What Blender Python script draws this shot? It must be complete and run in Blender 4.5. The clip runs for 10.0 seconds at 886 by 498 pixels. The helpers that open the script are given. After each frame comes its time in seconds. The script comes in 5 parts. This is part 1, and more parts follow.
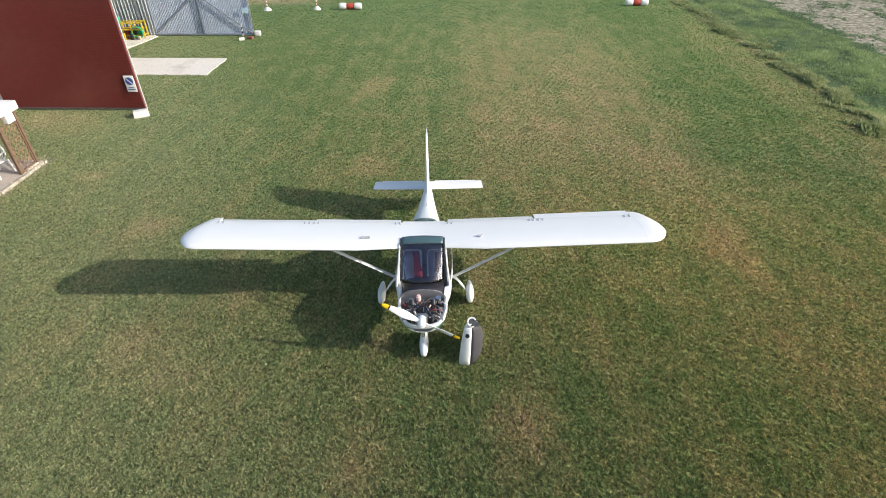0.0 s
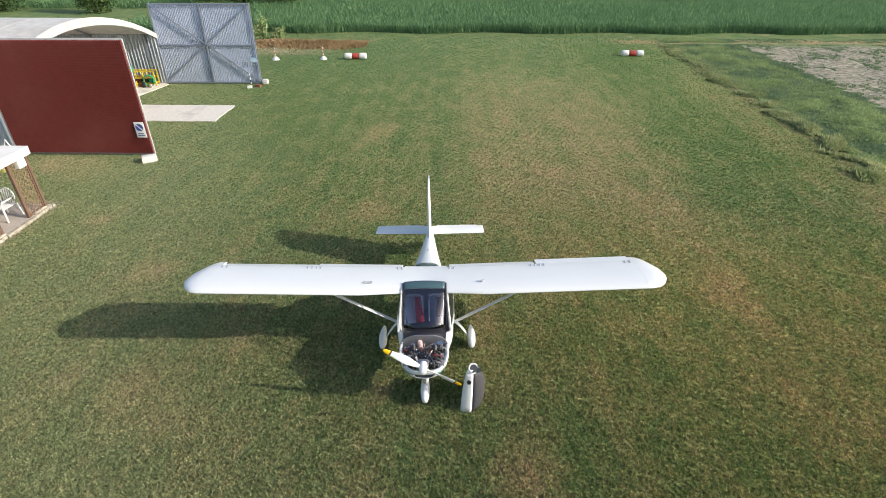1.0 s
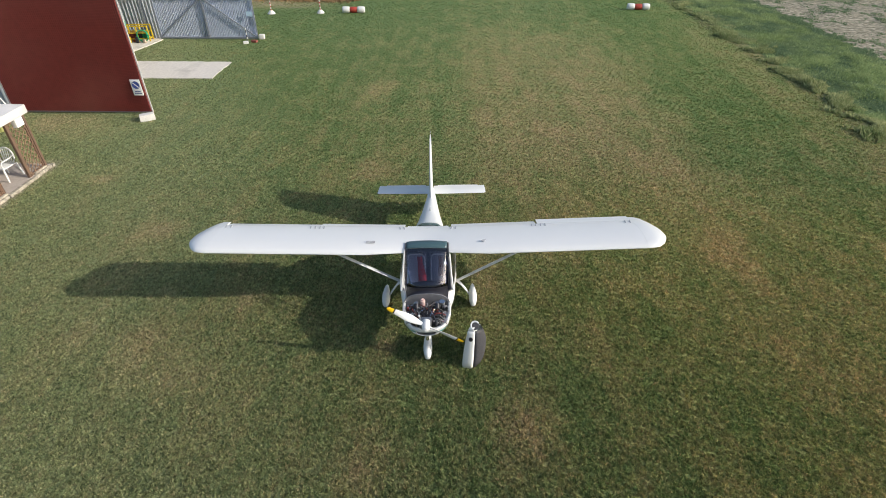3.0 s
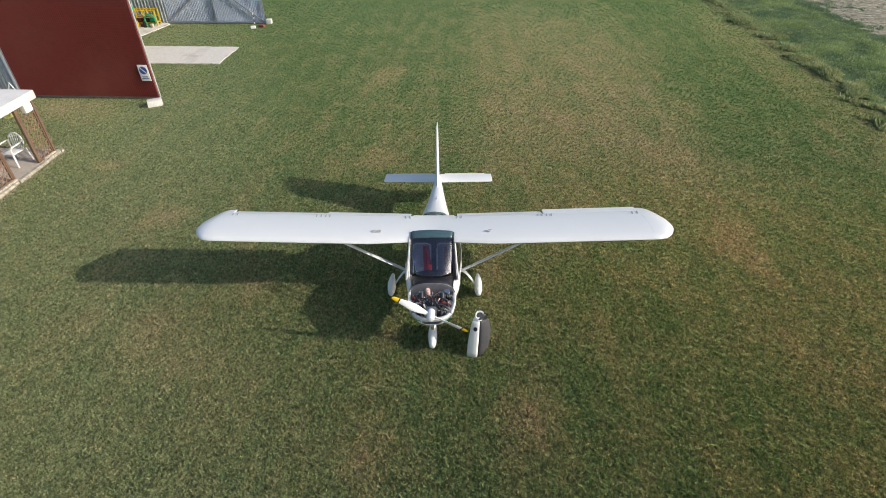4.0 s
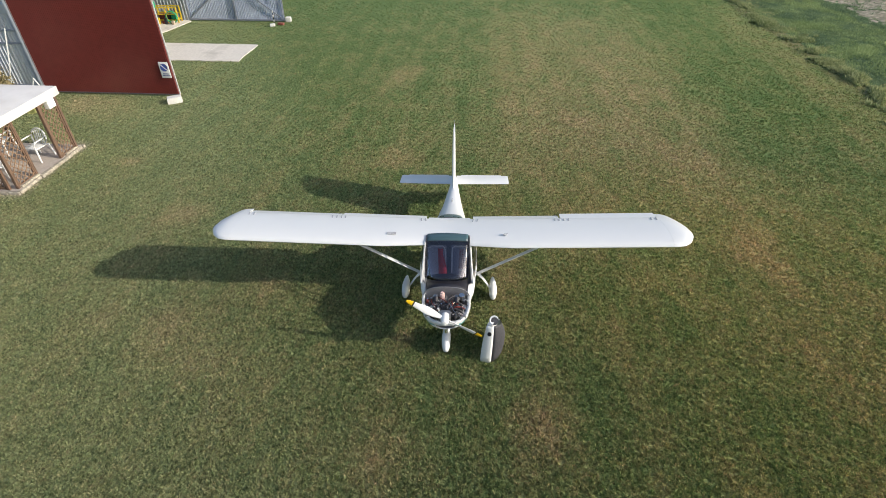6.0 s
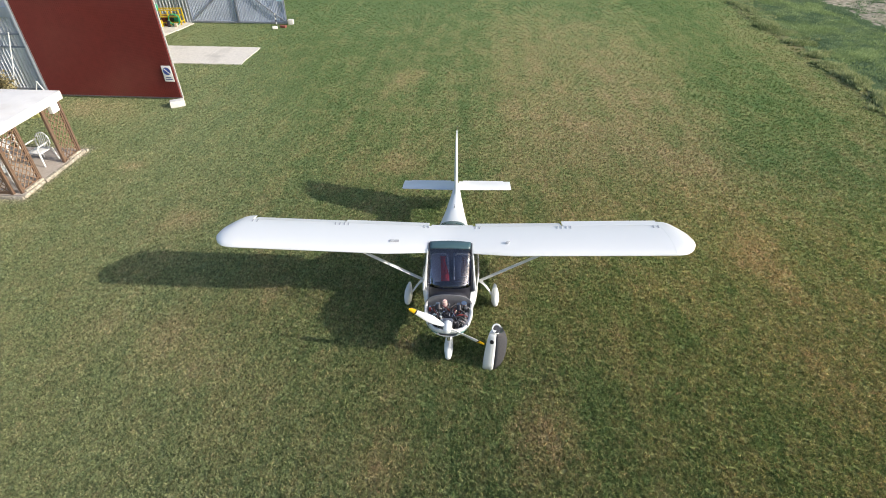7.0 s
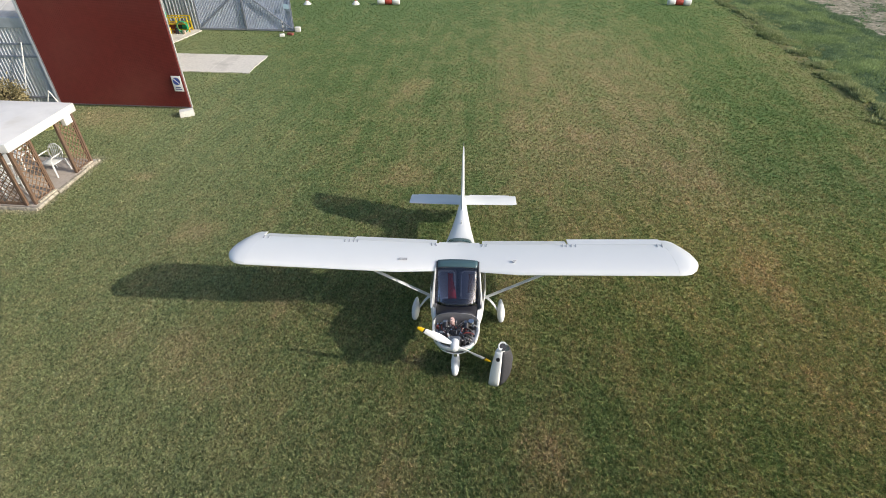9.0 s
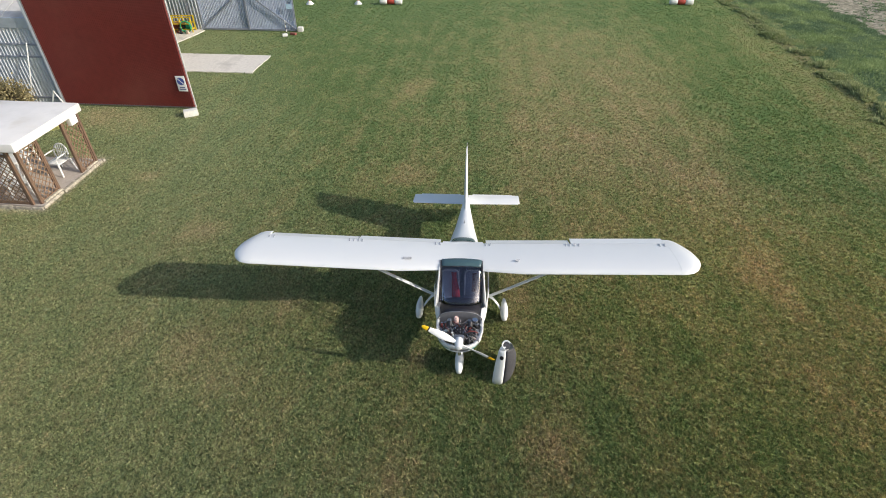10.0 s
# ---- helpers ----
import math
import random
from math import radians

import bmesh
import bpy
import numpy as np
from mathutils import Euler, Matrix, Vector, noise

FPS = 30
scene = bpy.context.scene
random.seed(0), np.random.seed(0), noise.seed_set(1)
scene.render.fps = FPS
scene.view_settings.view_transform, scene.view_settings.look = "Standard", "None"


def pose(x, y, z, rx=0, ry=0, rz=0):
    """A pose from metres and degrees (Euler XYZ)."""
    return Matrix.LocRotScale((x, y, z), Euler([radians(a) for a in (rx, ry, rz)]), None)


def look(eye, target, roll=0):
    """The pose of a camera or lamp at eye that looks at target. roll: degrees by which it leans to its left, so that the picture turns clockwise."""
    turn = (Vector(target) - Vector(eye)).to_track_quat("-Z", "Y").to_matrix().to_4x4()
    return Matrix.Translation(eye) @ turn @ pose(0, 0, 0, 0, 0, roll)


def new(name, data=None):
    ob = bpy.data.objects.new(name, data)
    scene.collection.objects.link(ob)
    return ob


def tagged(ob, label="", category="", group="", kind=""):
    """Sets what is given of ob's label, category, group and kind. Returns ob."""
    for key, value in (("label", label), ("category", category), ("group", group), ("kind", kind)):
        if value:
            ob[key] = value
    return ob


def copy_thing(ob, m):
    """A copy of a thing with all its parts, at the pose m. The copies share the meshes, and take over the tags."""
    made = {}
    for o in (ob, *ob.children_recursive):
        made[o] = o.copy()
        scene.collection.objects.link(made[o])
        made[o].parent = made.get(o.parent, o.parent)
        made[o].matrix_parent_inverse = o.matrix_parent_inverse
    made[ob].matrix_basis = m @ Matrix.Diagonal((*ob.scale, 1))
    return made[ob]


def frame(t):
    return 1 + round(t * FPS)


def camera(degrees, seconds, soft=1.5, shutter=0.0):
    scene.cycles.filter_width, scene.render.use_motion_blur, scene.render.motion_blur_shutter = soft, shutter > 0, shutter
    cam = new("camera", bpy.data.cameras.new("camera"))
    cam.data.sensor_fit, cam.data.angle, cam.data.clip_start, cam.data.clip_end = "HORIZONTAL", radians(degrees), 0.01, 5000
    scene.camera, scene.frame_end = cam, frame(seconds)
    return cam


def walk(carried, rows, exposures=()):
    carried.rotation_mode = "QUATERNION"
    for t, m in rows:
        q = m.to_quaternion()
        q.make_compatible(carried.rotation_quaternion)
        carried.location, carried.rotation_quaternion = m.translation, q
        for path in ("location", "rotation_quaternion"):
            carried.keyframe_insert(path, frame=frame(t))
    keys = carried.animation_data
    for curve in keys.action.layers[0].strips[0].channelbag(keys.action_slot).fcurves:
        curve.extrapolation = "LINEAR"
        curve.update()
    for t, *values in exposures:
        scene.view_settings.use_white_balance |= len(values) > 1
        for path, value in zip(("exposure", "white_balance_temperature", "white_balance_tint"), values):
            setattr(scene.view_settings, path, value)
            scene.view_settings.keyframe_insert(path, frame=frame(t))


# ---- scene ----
cam = camera(79.3, 10.0, soft=0.9)
PATH = [
    (0, (0.168, -0.086, 7.899), (0.124, 1.535, 6.728), -0.2),
    (0.4, (0.174, -0.087, 7.951), (0.126, 1.557, 6.813), -0.1),
    (0.5, (0.174, -0.087, 7.963), (0.126, 1.564, 6.835), -0.2),
    (0.6, (0.173, -0.087, 7.974), (0.124, 1.580, 6.872), -0.1),
    (0.7, (0.171, -0.089, 7.984), (0.122, 1.583, 6.889), -0.1),
    (0.8, (0.168, -0.093, 7.993), (0.118, 1.592, 6.917), -0.1),
    (0.9, (0.165, -0.101, 7.998), (0.114, 1.592, 6.935), -0.1),
    (1, (0.161, -0.115, 8.0), (0.11, 1.592, 6.959), -0.1),
    (1.1, (0.157, -0.136, 7.995), (0.107, 1.573, 6.956), -0.1),
    (1.2, (0.154, -0.162, 7.981), (0.103, 1.550, 6.948), -0.1),
    (1.3, (0.150, -0.187, 7.966), (0.100, 1.522, 6.927), -0.1),
    (1.4, (0.146, -0.205, 7.952), (0.097, 1.485, 6.885), -0.1),
    (1.5, (0.142, -0.213, 7.947), (0.093, 1.463, 6.857), -0.1),
    (1.6, (0.137, -0.208, 7.957), (0.089, 1.451, 6.841), -0.1),
    (1.7, (0.132, -0.197, 7.980), (0.084, 1.450, 6.846), -0.1),
    (1.8, (0.128, -0.182, 8.010), (0.079, 1.461, 6.872), -0.1),
    (2, (0.124, -0.166, 8.056), (0.075, 1.472, 6.91), -0.1),
    (2.5, (0.132, -0.175, 8.074), (0.082, 1.464, 6.929), -0.1),
    (2.8, (0.122, -0.192, 8.068), (0.073, 1.444, 6.919), -0.1),
    (3, (0.116, -0.198, 8.065), (0.068, 1.425, 6.898), -0.1),
    (3.2, (0.118, -0.195, 8.068), (0.069, 1.416, 6.885), -0.1),
    (4.5, (0.161, -0.125, 8.128), (0.069, 1.465, 6.918), -0.2),
    (5, (0.122, -0.111, 8.126), (0.019, 1.478, 6.915), -0.1),
    (5.5, (0.115, -0.079, 8.127), (-0.002, 1.508, 6.915), -0.2),
    (7, (0.076, 0.025, 8.294), (-0.053, 1.61, 7.08), -0.2),
    (7.5, (0.054, 0.052, 8.421), (-0.076, 1.636, 7.207), -0.2),
    (8, (0.033, 0.074, 8.544), (-0.099, 1.657, 7.329), -0.1),
    (8.5, (0.0, 0.078, 8.645), (-0.135, 1.662, 7.432), -0.1),
    (9, (-0.025, 0.066, 8.728), (-0.164, 1.649, 7.514), -0.1),
    (9.5, (-0.058, 0.039, 8.764), (-0.198, 1.621, 7.548), -0.1),
    (10, (-0.073, -0.007, 8.778), (-0.217, 1.574, 7.562), -0.2),
]
EXPOSURES = [(0, 0.60), (0.5, 0.58), (0.9, 0.56), (1.1, 0.50), (1.3, 0.33), (1.5, 0.27), (2, 0.25), (3, 0.25), (4.5, 0.24), (5.5, 0.23), (6.2, 0.37), (7, 0.56), (7.5, 0.54), (8, 0.42), (8.5, 0.34), (9, 0.32), (10, 0.31)]
walk(cam, [(t, look(eye, target, roll)) for t, eye, target, roll in PATH], EXPOSURES)

# ---- light ----
SUN = Vector((2.0, -0.42, 1.0)).normalized()
world = bpy.data.worlds.new("world")
scene.world = world
world.use_nodes = True
wn = world.node_tree.nodes
sky = wn.new("ShaderNodeTexSky")
sky.sky_type, sky.sun_disc = "NISHITA", False
sky.sun_elevation = math.asin(SUN.z)
sky.sun_rotation = math.atan2(SUN.x, SUN.y)
sky.air_density, sky.dust_density, sky.ozone_density = 1.0, 2.0, 1.0
world.node_tree.links.new(sky.outputs[0], wn["Background"].inputs[0])
wn["Background"].inputs[1].default_value = 0.15
sun_data = bpy.data.lights.new("sun", "SUN")
sun_data.energy, sun_data.angle, sun_data.color = 3.6, radians(0.6), (1.0, 0.93, 0.82)
sun = new("sun", sun_data)
sun.matrix_world = look(SUN * 60, (0, 0, 0))


# ---- materials ----
def node(nt, kind, **ins):
    n = nt.nodes.new("ShaderNode" + kind)
    for key, value in ins.items():
        n.inputs[key.replace("_", " ")].default_value = value
    return n


def ramp(nt, source, stops):
    r = nt.nodes.new("ShaderNodeValToRGB")
    e = r.color_ramp.elements
    while len(e) < len(stops):
        e.new(0.5)
    for k, (at, c) in enumerate(stops):
        e[k].position, e[k].color = at, (*c, 1)
    nt.links.new(source, r.inputs[0])
    return r.outputs[0]


def mix(nt, fac, a, b, mode="MIX"):
    m = nt.nodes.new("ShaderNodeMix")
    m.data_type, m.blend_type = "RGBA", mode
    for sock, v in ((m.inputs[0], fac), (m.inputs[6], a), (m.inputs[7], b)):
        if isinstance(v, bpy.types.NodeSocket):
            nt.links.new(v, sock)
        elif isinstance(v, tuple):
            sock.default_value = (*v, 1) if len(v) == 3 else v
        else:
            sock.default_value = v
    return m.outputs[2]


def fac(nt, op, a, b=0.0, c=0.0):
    m = nt.nodes.new("ShaderNodeMath")
    m.operation = op
    for sock, v in zip(m.inputs, (a, b, c)):
        if isinstance(v, bpy.types.NodeSocket):
            nt.links.new(v, sock)
        else:
            sock.default_value = v
    return m.outputs[0]


def smooth(nt, v, lo, hi):
    m = nt.nodes.new("ShaderNodeMapRange")
    m.interpolation_type = "SMOOTHSTEP"
    nt.links.new(v, m.inputs[0])
    m.inputs[1].default_value, m.inputs[2].default_value = lo, hi
    return m.outputs[0]


def noise_of(nt, scale, detail=3.0, rough=0.55, coords="Object", stretch=None):
    t = nt.nodes.new("ShaderNodeTexCoord") if coords != "World" else nt.nodes.new("ShaderNodeNewGeometry")
    out = t.outputs["Position" if coords == "World" else coords]
    if stretch:
        mp = nt.nodes.new("ShaderNodeMapping")
        mp.inputs["Scale"].default_value = stretch
        nt.links.new(out, mp.inputs[0])
        out = mp.outputs[0]
    n = node(nt, "TexNoise", Scale=scale, Detail=detail, Roughness=rough)
    nt.links.new(out, n.inputs["Vector"])
    return n.outputs[0]


def bump(nt, bsdf, height, strength, distance=0.02):
    b = node(nt, "Bump", Strength=strength, Distance=distance)
    nt.links.new(height, b.inputs["Height"])
    nt.links.new(b.outputs[0], bsdf.inputs["Normal"])


def blank(name):
    m = bpy.data.materials.new(name)
    m.use_nodes = True
    return m, m.node_tree, m.node_tree.nodes["Principled BSDF"]


def surface(name, colour, rough=0.5, metal=0.0, vary=0.12, grain=14.0, stain=1.4, relief=0.1, coat=0.0, dirt=None, dirt_amount=0.25):
    """A plain coloured surface with fine grain, larger stains and a light relief."""
    m, nt, b = blank(name)
    fine, wide = noise_of(nt, grain, 4), noise_of(nt, stain, 3)
    dark = tuple(c * (1 - vary) for c in colour)
    light = tuple(min(1.0, c * (1 + 0.5 * vary)) for c in colour)
    c = ramp(nt, fine, [(0.3, dark), (0.7, light)])
    if dirt:
        c = mix(nt, fac(nt, "MULTIPLY", smooth(nt, wide, 0.48, 0.75), dirt_amount), c, dirt)
    nt.links.new(c, b.inputs["Base Color"])
    r = ramp(nt, wide, [(0.3, (max(0.05, rough - 0.1),) * 3), (0.7, (min(1, rough + 0.12),) * 3)])
    nt.links.new(r, b.inputs["Roughness"])
    b.inputs["Metallic"].default_value = metal
    b.inputs["Coat Weight"].default_value = coat
    if relief:
        bump(nt, b, fine, relief, 0.004)
    return m


def grass_colour(nt):
    """Mown turf: green with dry olive and straw patches (the dry attribute), and faint mowing lanes."""
    geo = nt.nodes.new("ShaderNodeNewGeometry")
    sep = nt.nodes.new("ShaderNodeSeparateXYZ")
    nt.links.new(geo.outputs["Position"], sep.inputs[0])
    x, y = sep.outputs[0], sep.outputs[1]
    worn = nt.nodes.new("ShaderNodeAttribute")
    worn.attribute_name = "dry"
    patch = noise_of(nt, 1.05, 4, 0.62, "World", (1, 0.55, 1))
    small = noise_of(nt, 3.6, 3, 0.6, "World", (1, 0.6, 1))
    streaks = noise_of(nt, 1.7, 2, 0.5, "World", (1, 0.04, 0))
    dry = fac(nt, "ADD", worn.outputs["Fac"], fac(nt, "MULTIPLY", fac(nt, "SUBTRACT", patch, 0.5), 1.15))
    dry = fac(nt, "ADD", dry, fac(nt, "MULTIPLY", fac(nt, "SUBTRACT", small, 0.5), 0.65))
    dry = fac(nt, "ADD", dry, fac(nt, "MULTIPLY", fac(nt, "SUBTRACT", streaks, 0.5), 0.45))
    c = ramp(nt, dry, [(0.0, (0.135, 0.200, 0.074)), (0.25, (0.206, 0.244, 0.099)), (0.52, (0.286, 0.275, 0.127)), (0.80, (0.366, 0.298, 0.158)), (1.0, (0.440, 0.335, 0.200))])
    # near left lightened: haze and glare over the lawn put into the turf colour
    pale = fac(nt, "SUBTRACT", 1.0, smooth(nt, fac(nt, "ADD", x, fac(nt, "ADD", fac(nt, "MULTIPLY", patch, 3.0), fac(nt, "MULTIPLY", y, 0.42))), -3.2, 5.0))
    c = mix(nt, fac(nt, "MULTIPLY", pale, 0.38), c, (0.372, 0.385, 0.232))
    by_kerb = fac(nt, "MULTIPLY", smooth(nt, y, 11.9, 12.4), fac(nt, "SUBTRACT", 1.0, smooth(nt, y, 15.4, 16.0)))
    by_kerb = fac(nt, "MULTIPLY", by_kerb, fac(nt, "SUBTRACT", 1.0, smooth(nt, fac(nt, "ADD", x, fac(nt, "MULTIPLY", small, 0.9)), -12.85, -12.45)))
    c = mix(nt, fac(nt, "MULTIPLY", by_kerb, 0.8), c, (0.420, 0.380, 0.290))
    near = fac(nt, "SUBTRACT", 1.0, smooth(nt, y, 11.0, 17.0))
    c = mix(nt, fac(nt, "MULTIPLY", smooth(nt, x, 0.0, 6.0), near), c, mix(nt, 1.0, c, (1.20, 1.13, 0.99), "MULTIPLY"))
    c = mix(nt, fac(nt, "MULTIPLY", smooth(nt, x, 5.0, 12.0), smooth(nt, y, 13.0, 20.0)), c, mix(nt, 1.0, c, (0.86, 0.93, 0.80), "MULTIPLY"))
    tuft = noise_of(nt, 18, 3, 0.7, "World", (1, 0.65, 1))
    c = mix(nt, 1.0, c, ramp(nt, tuft, [(0.30, (0.40, 0.42, 0.39)), (0.50, (1.0, 1.0, 1.0)), (0.70, (1.55, 1.52, 1.50))]), "MULTIPLY")
    clumps = noise_of(nt, 4.5, 4, 0.65, "World", (1, 0.5, 1))
    c = mix(nt, 1.0, c, ramp(nt, clumps, [(0.32, (0.86, 0.88, 0.86)), (0.52, (1.0, 1.0, 1.0)), (0.70, (1.12, 1.10, 1.10))]), "MULTIPLY")
    return c, sep


def lawn_material():
    m, nt, b = blank("turf")
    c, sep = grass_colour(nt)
    x, y = sep.outputs[0], sep.outputs[1]
    wobble = noise_of(nt, 0.5, 4, 0.6, "World")
    grainy = noise_of(nt, 30, 4, 0.7, "World")
    c = mix(nt, 1.0, c, ramp(nt, grainy, [(0.3, (0.50, 0.52, 0.48)), (0.72, (1.25, 1.25, 1.2))]), "MULTIPLY")
    edge = fac(nt, "ADD", x, fac(nt, "MULTIPLY", fac(nt, "SUBTRACT", wobble, 0.5), 1.6))
    rough_grass = ramp(nt, noise_of(nt, 1.3, 5, 0.65, "World"), [(0.3, (0.085, 0.135, 0.052)), (0.5, (0.130, 0.190, 0.072)), (0.7, (0.195, 0.240, 0.105))])
    earth = fac(nt, "MULTIPLY", smooth(nt, edge, 14.9, 15.4), smooth(nt, noise_of(nt, 0.9, 4, 0.6, "World", (1, 0.4, 3)), 0.36, 0.52))
    c = mix(nt, fac(nt, "MULTIPLY", earth, 0.55), c, (0.165, 0.140, 0.075))
    c = mix(nt, smooth(nt, edge, 15.7, 16.1), c, rough_grass)
    clods = ramp(nt, noise_of(nt, 2.6, 6, 0.78, "World", (1, 1.6, 1)), [(0.40, (0.100, 0.108, 0.068)), (0.49, (0.235, 0.212, 0.152)), (0.56, (0.355, 0.318, 0.245)), (0.65, (0.560, 0.505, 0.405))])
    soil_edge = fac(nt, "ADD", fac(nt, "ADD", x, fac(nt, "MULTIPLY", wobble, 5.0)), fac(nt, "MULTIPLY", fac(nt, "SUBTRACT", y, 26.0), -0.02))
    c = mix(nt, fac(nt, "MULTIPLY", smooth(nt, soil_edge, 22.6, 24.0), fac(nt, "SUBTRACT", 1.0, smooth(nt, y, 42.0, 44.0))), c, clods)
    bank = ramp(nt, noise_of(nt, 0.8, 4, 0.6, "World"), [(0.35, (0.090, 0.160, 0.055)), (0.6, (0.160, 0.200, 0.075)), (0.75, (0.300, 0.240, 0.130))])
    c = mix(nt, smooth(nt, fac(nt, "ADD", y, fac(nt, "MULTIPLY", wobble, 2.0)), 44.2, 45.6), c, bank)
    verge = fac(nt, "MULTIPLY", smooth(nt, y, 43.6, 44.4), fac(nt, "SUBTRACT", 1.0, smooth(nt, y, 45.0, 45.8)))
    c = mix(nt, fac(nt, "MULTIPLY", fac(nt, "MULTIPLY", verge, smooth(nt, x, 11.0, 13.5)), smooth(nt, wobble, 0.35, 0.6)), c, (0.330, 0.235, 0.120))
    sand = fac(nt, "MULTIPLY", smooth(nt, y, 38.5, 41.0), fac(nt, "SUBTRACT", 1.0, smooth(nt, y, 43.0, 44.0)))
    sand = fac(nt, "MULTIPLY", sand, fac(nt, "SUBTRACT", 1.0, smooth(nt, fac(nt, "ADD", x, fac(nt, "MULTIPLY", wobble, 4.0)), -11.0, -5.0)))
    c = mix(nt, fac(nt, "MULTIPLY", sand, 0.75), c, (0.360, 0.285, 0.170))
    nt.links.new(c, b.inputs["Base Color"])
    b.inputs["Roughness"].default_value = 0.9
    b.inputs["Specular IOR Level"].default_value = 0.2
    bump(nt, b, grainy, 0.6, 0.03)
    return m


def blade_material():
    m, nt, b = blank("grass_blade")
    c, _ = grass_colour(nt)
    geo = nt.nodes.new("ShaderNodeNewGeometry")
    c = mix(nt, 1.0, c, ramp(nt, geo.outputs["Random Per Island"], [(0.0, (0.55, 0.60, 0.52)), (0.55, (1.05, 1.02, 1.02)), (0.88, (1.20, 1.17, 1.16)), (1.0, (1.28, 1.24, 1.24))]), "MULTIPLY")
    see_through(nt, b, c, 0.35)
    return m


def see_through(nt, b, colour, share):
    """Leaves let a part of the light through."""
    nt.links.new(colour, b.inputs["Base Color"])
    b.inputs["Roughness"].default_value = 0.7
    b.inputs["Specular IOR Level"].default_value = 0.25
    tl = nt.nodes.new("ShaderNodeBsdfTranslucent")
    nt.links.new(colour, tl.inputs[0])
    mx = nt.nodes.new("ShaderNodeMixShader")
    mx.inputs[0].default_value = share
    nt.links.new(b.outputs[0], mx.inputs[1])
    nt.links.new(tl.outputs[0], mx.inputs[2])
    nt.links.new(mx.outputs[0], nt.nodes["Material Output"].inputs[0])


def leaf_material(name, dark, mid, light, rough=0.65):
    m, nt, b = blank(name)
    geo = nt.nodes.new("ShaderNodeNewGeometry")
    a = ramp(nt, geo.outputs["Random Per Island"], [(0.0, dark), (0.5, mid), (1.0, light)])
    c = mix(nt, 0.5, a, ramp(nt, noise_of(nt, 0.7, 3, 0.6, "World"), [(0.3, dark), (0.7, light)]))
    see_through(nt, b, c, 0.35)
    return m


def glass_material(name, tint, rough=0.03, gloss=1.5):
    m, nt, b = blank(name)
    out = nt.nodes["Material Output"]
    tr = nt.nodes.new("ShaderNodeBsdfTransparent")
    tr.inputs[0].default_value = (*tint, 1)
    gl = nt.nodes.new("ShaderNodeBsdfGlossy")
    gl.inputs["Roughness"].default_value = rough
    fr = node(nt, "Fresnel", IOR=gloss)
    mx = nt.nodes.new("ShaderNodeMixShader")
    nt.links.new(fr.outputs[0], mx.inputs[0])
    nt.links.new(tr.outputs[0], mx.inputs[1])
    nt.links.new(gl.outputs[0], mx.inputs[2])
    nt.links.new(mx.outputs[0], out.inputs[0])
    return m


def concrete_material(name, colour):
    m, nt, b = blank(name)
    a = ramp(nt, noise_of(nt, 9, 6, 0.7, "World"), [(0.3, tuple(c * 0.78 for c in colour)), (0.7, colour)])
    w = noise_of(nt, 0.8, 4, 0.6, "World")
    c = mix(nt, smooth(nt, w, 0.5, 0.75), a, tuple(c * 0.66 for c in colour))
    nt.links.new(c, b.inputs["Base Color"])
    b.inputs["Roughness"].default_value = 0.85
    bump(nt, b, noise_of(nt, 60, 4, 0.7, "World"), 0.4, 0.006)
    return m


def wood_material(name, dark, light):
    m, nt, b = blank(name)
    g = noise_of(nt, 5, 5, 0.65, "Object", (6, 6, 0.6))
    c = ramp(nt, g, [(0.3, dark), (0.7, light)])
    nt.links.new(c, b.inputs["Base Color"])
    b.inputs["Roughness"].default_value = 0.6
    bump(nt, b, g, 0.3, 0.004)
    return m


TURF, BLADE = lawn_material(), blade_material()
WHITE = surface("white_gelcoat", (0.70, 0.71, 0.715), 0.42, vary=0.012, grain=1.2, relief=0.0, coat=0.12)
WHITE_DULL = surface("white_paint", (0.74, 0.74, 0.72), 0.5, vary=0.05, dirt=(0.5, 0.48, 0.42), dirt_amount=0.35)
TEAL = surface("teal_stripe", (0.10, 0.30, 0.30), 0.35, vary=0.06, relief=0.0)
MUSTARD = surface("mustard_paint", (0.60, 0.42, 0.03), 0.5, vary=0.15)
YELLOW = surface("yellow_paint", (0.80, 0.50, 0.01), 0.45, vary=0.06, relief=0.0)
BLACK = surface("black_vinyl", (0.016, 0.016, 0.024), 0.45, vary=0.2, grain=40)
RUBBER = surface("rubber", (0.022, 0.022, 0.022), 0.85, vary=0.2, grain=40)
CARBON = surface("cowl_lining", (0.050, 0.050, 0.058), 0.7, vary=0.3, grain=30)
GREY_METAL = surface("grey_metal", (0.34, 0.34, 0.35), 0.4, 0.8, vary=0.2)
DARK_METAL = surface("dark_metal", (0.06, 0.06, 0.065), 0.5, 0.5, vary=0.3)
FIREWALL = surface("firewall_grey", (0.30, 0.30, 0.33), 0.5, 0.3, vary=0.15, dirt=(0.09, 0.09, 0.09), dirt_amount=0.5)
CHROME = surface("bright_metal", (0.70, 0.70, 0.70), 0.25, 1.0, vary=0.05, relief=0.0)
RED = surface("red_fabric", (0.42, 0.025, 0.03), 0.8, vary=0.15, grain=60)
RED_HOSE = surface("red_hose", (0.15, 0.024, 0.020), 0.5, vary=0.1)
SEAT = surface("seat_grey", (0.34, 0.36, 0.42), 0.8, vary=0.15, grain=50)
PINK = surface("tank_plastic", (0.72, 0.50, 0.46), 0.45, vary=0.08)
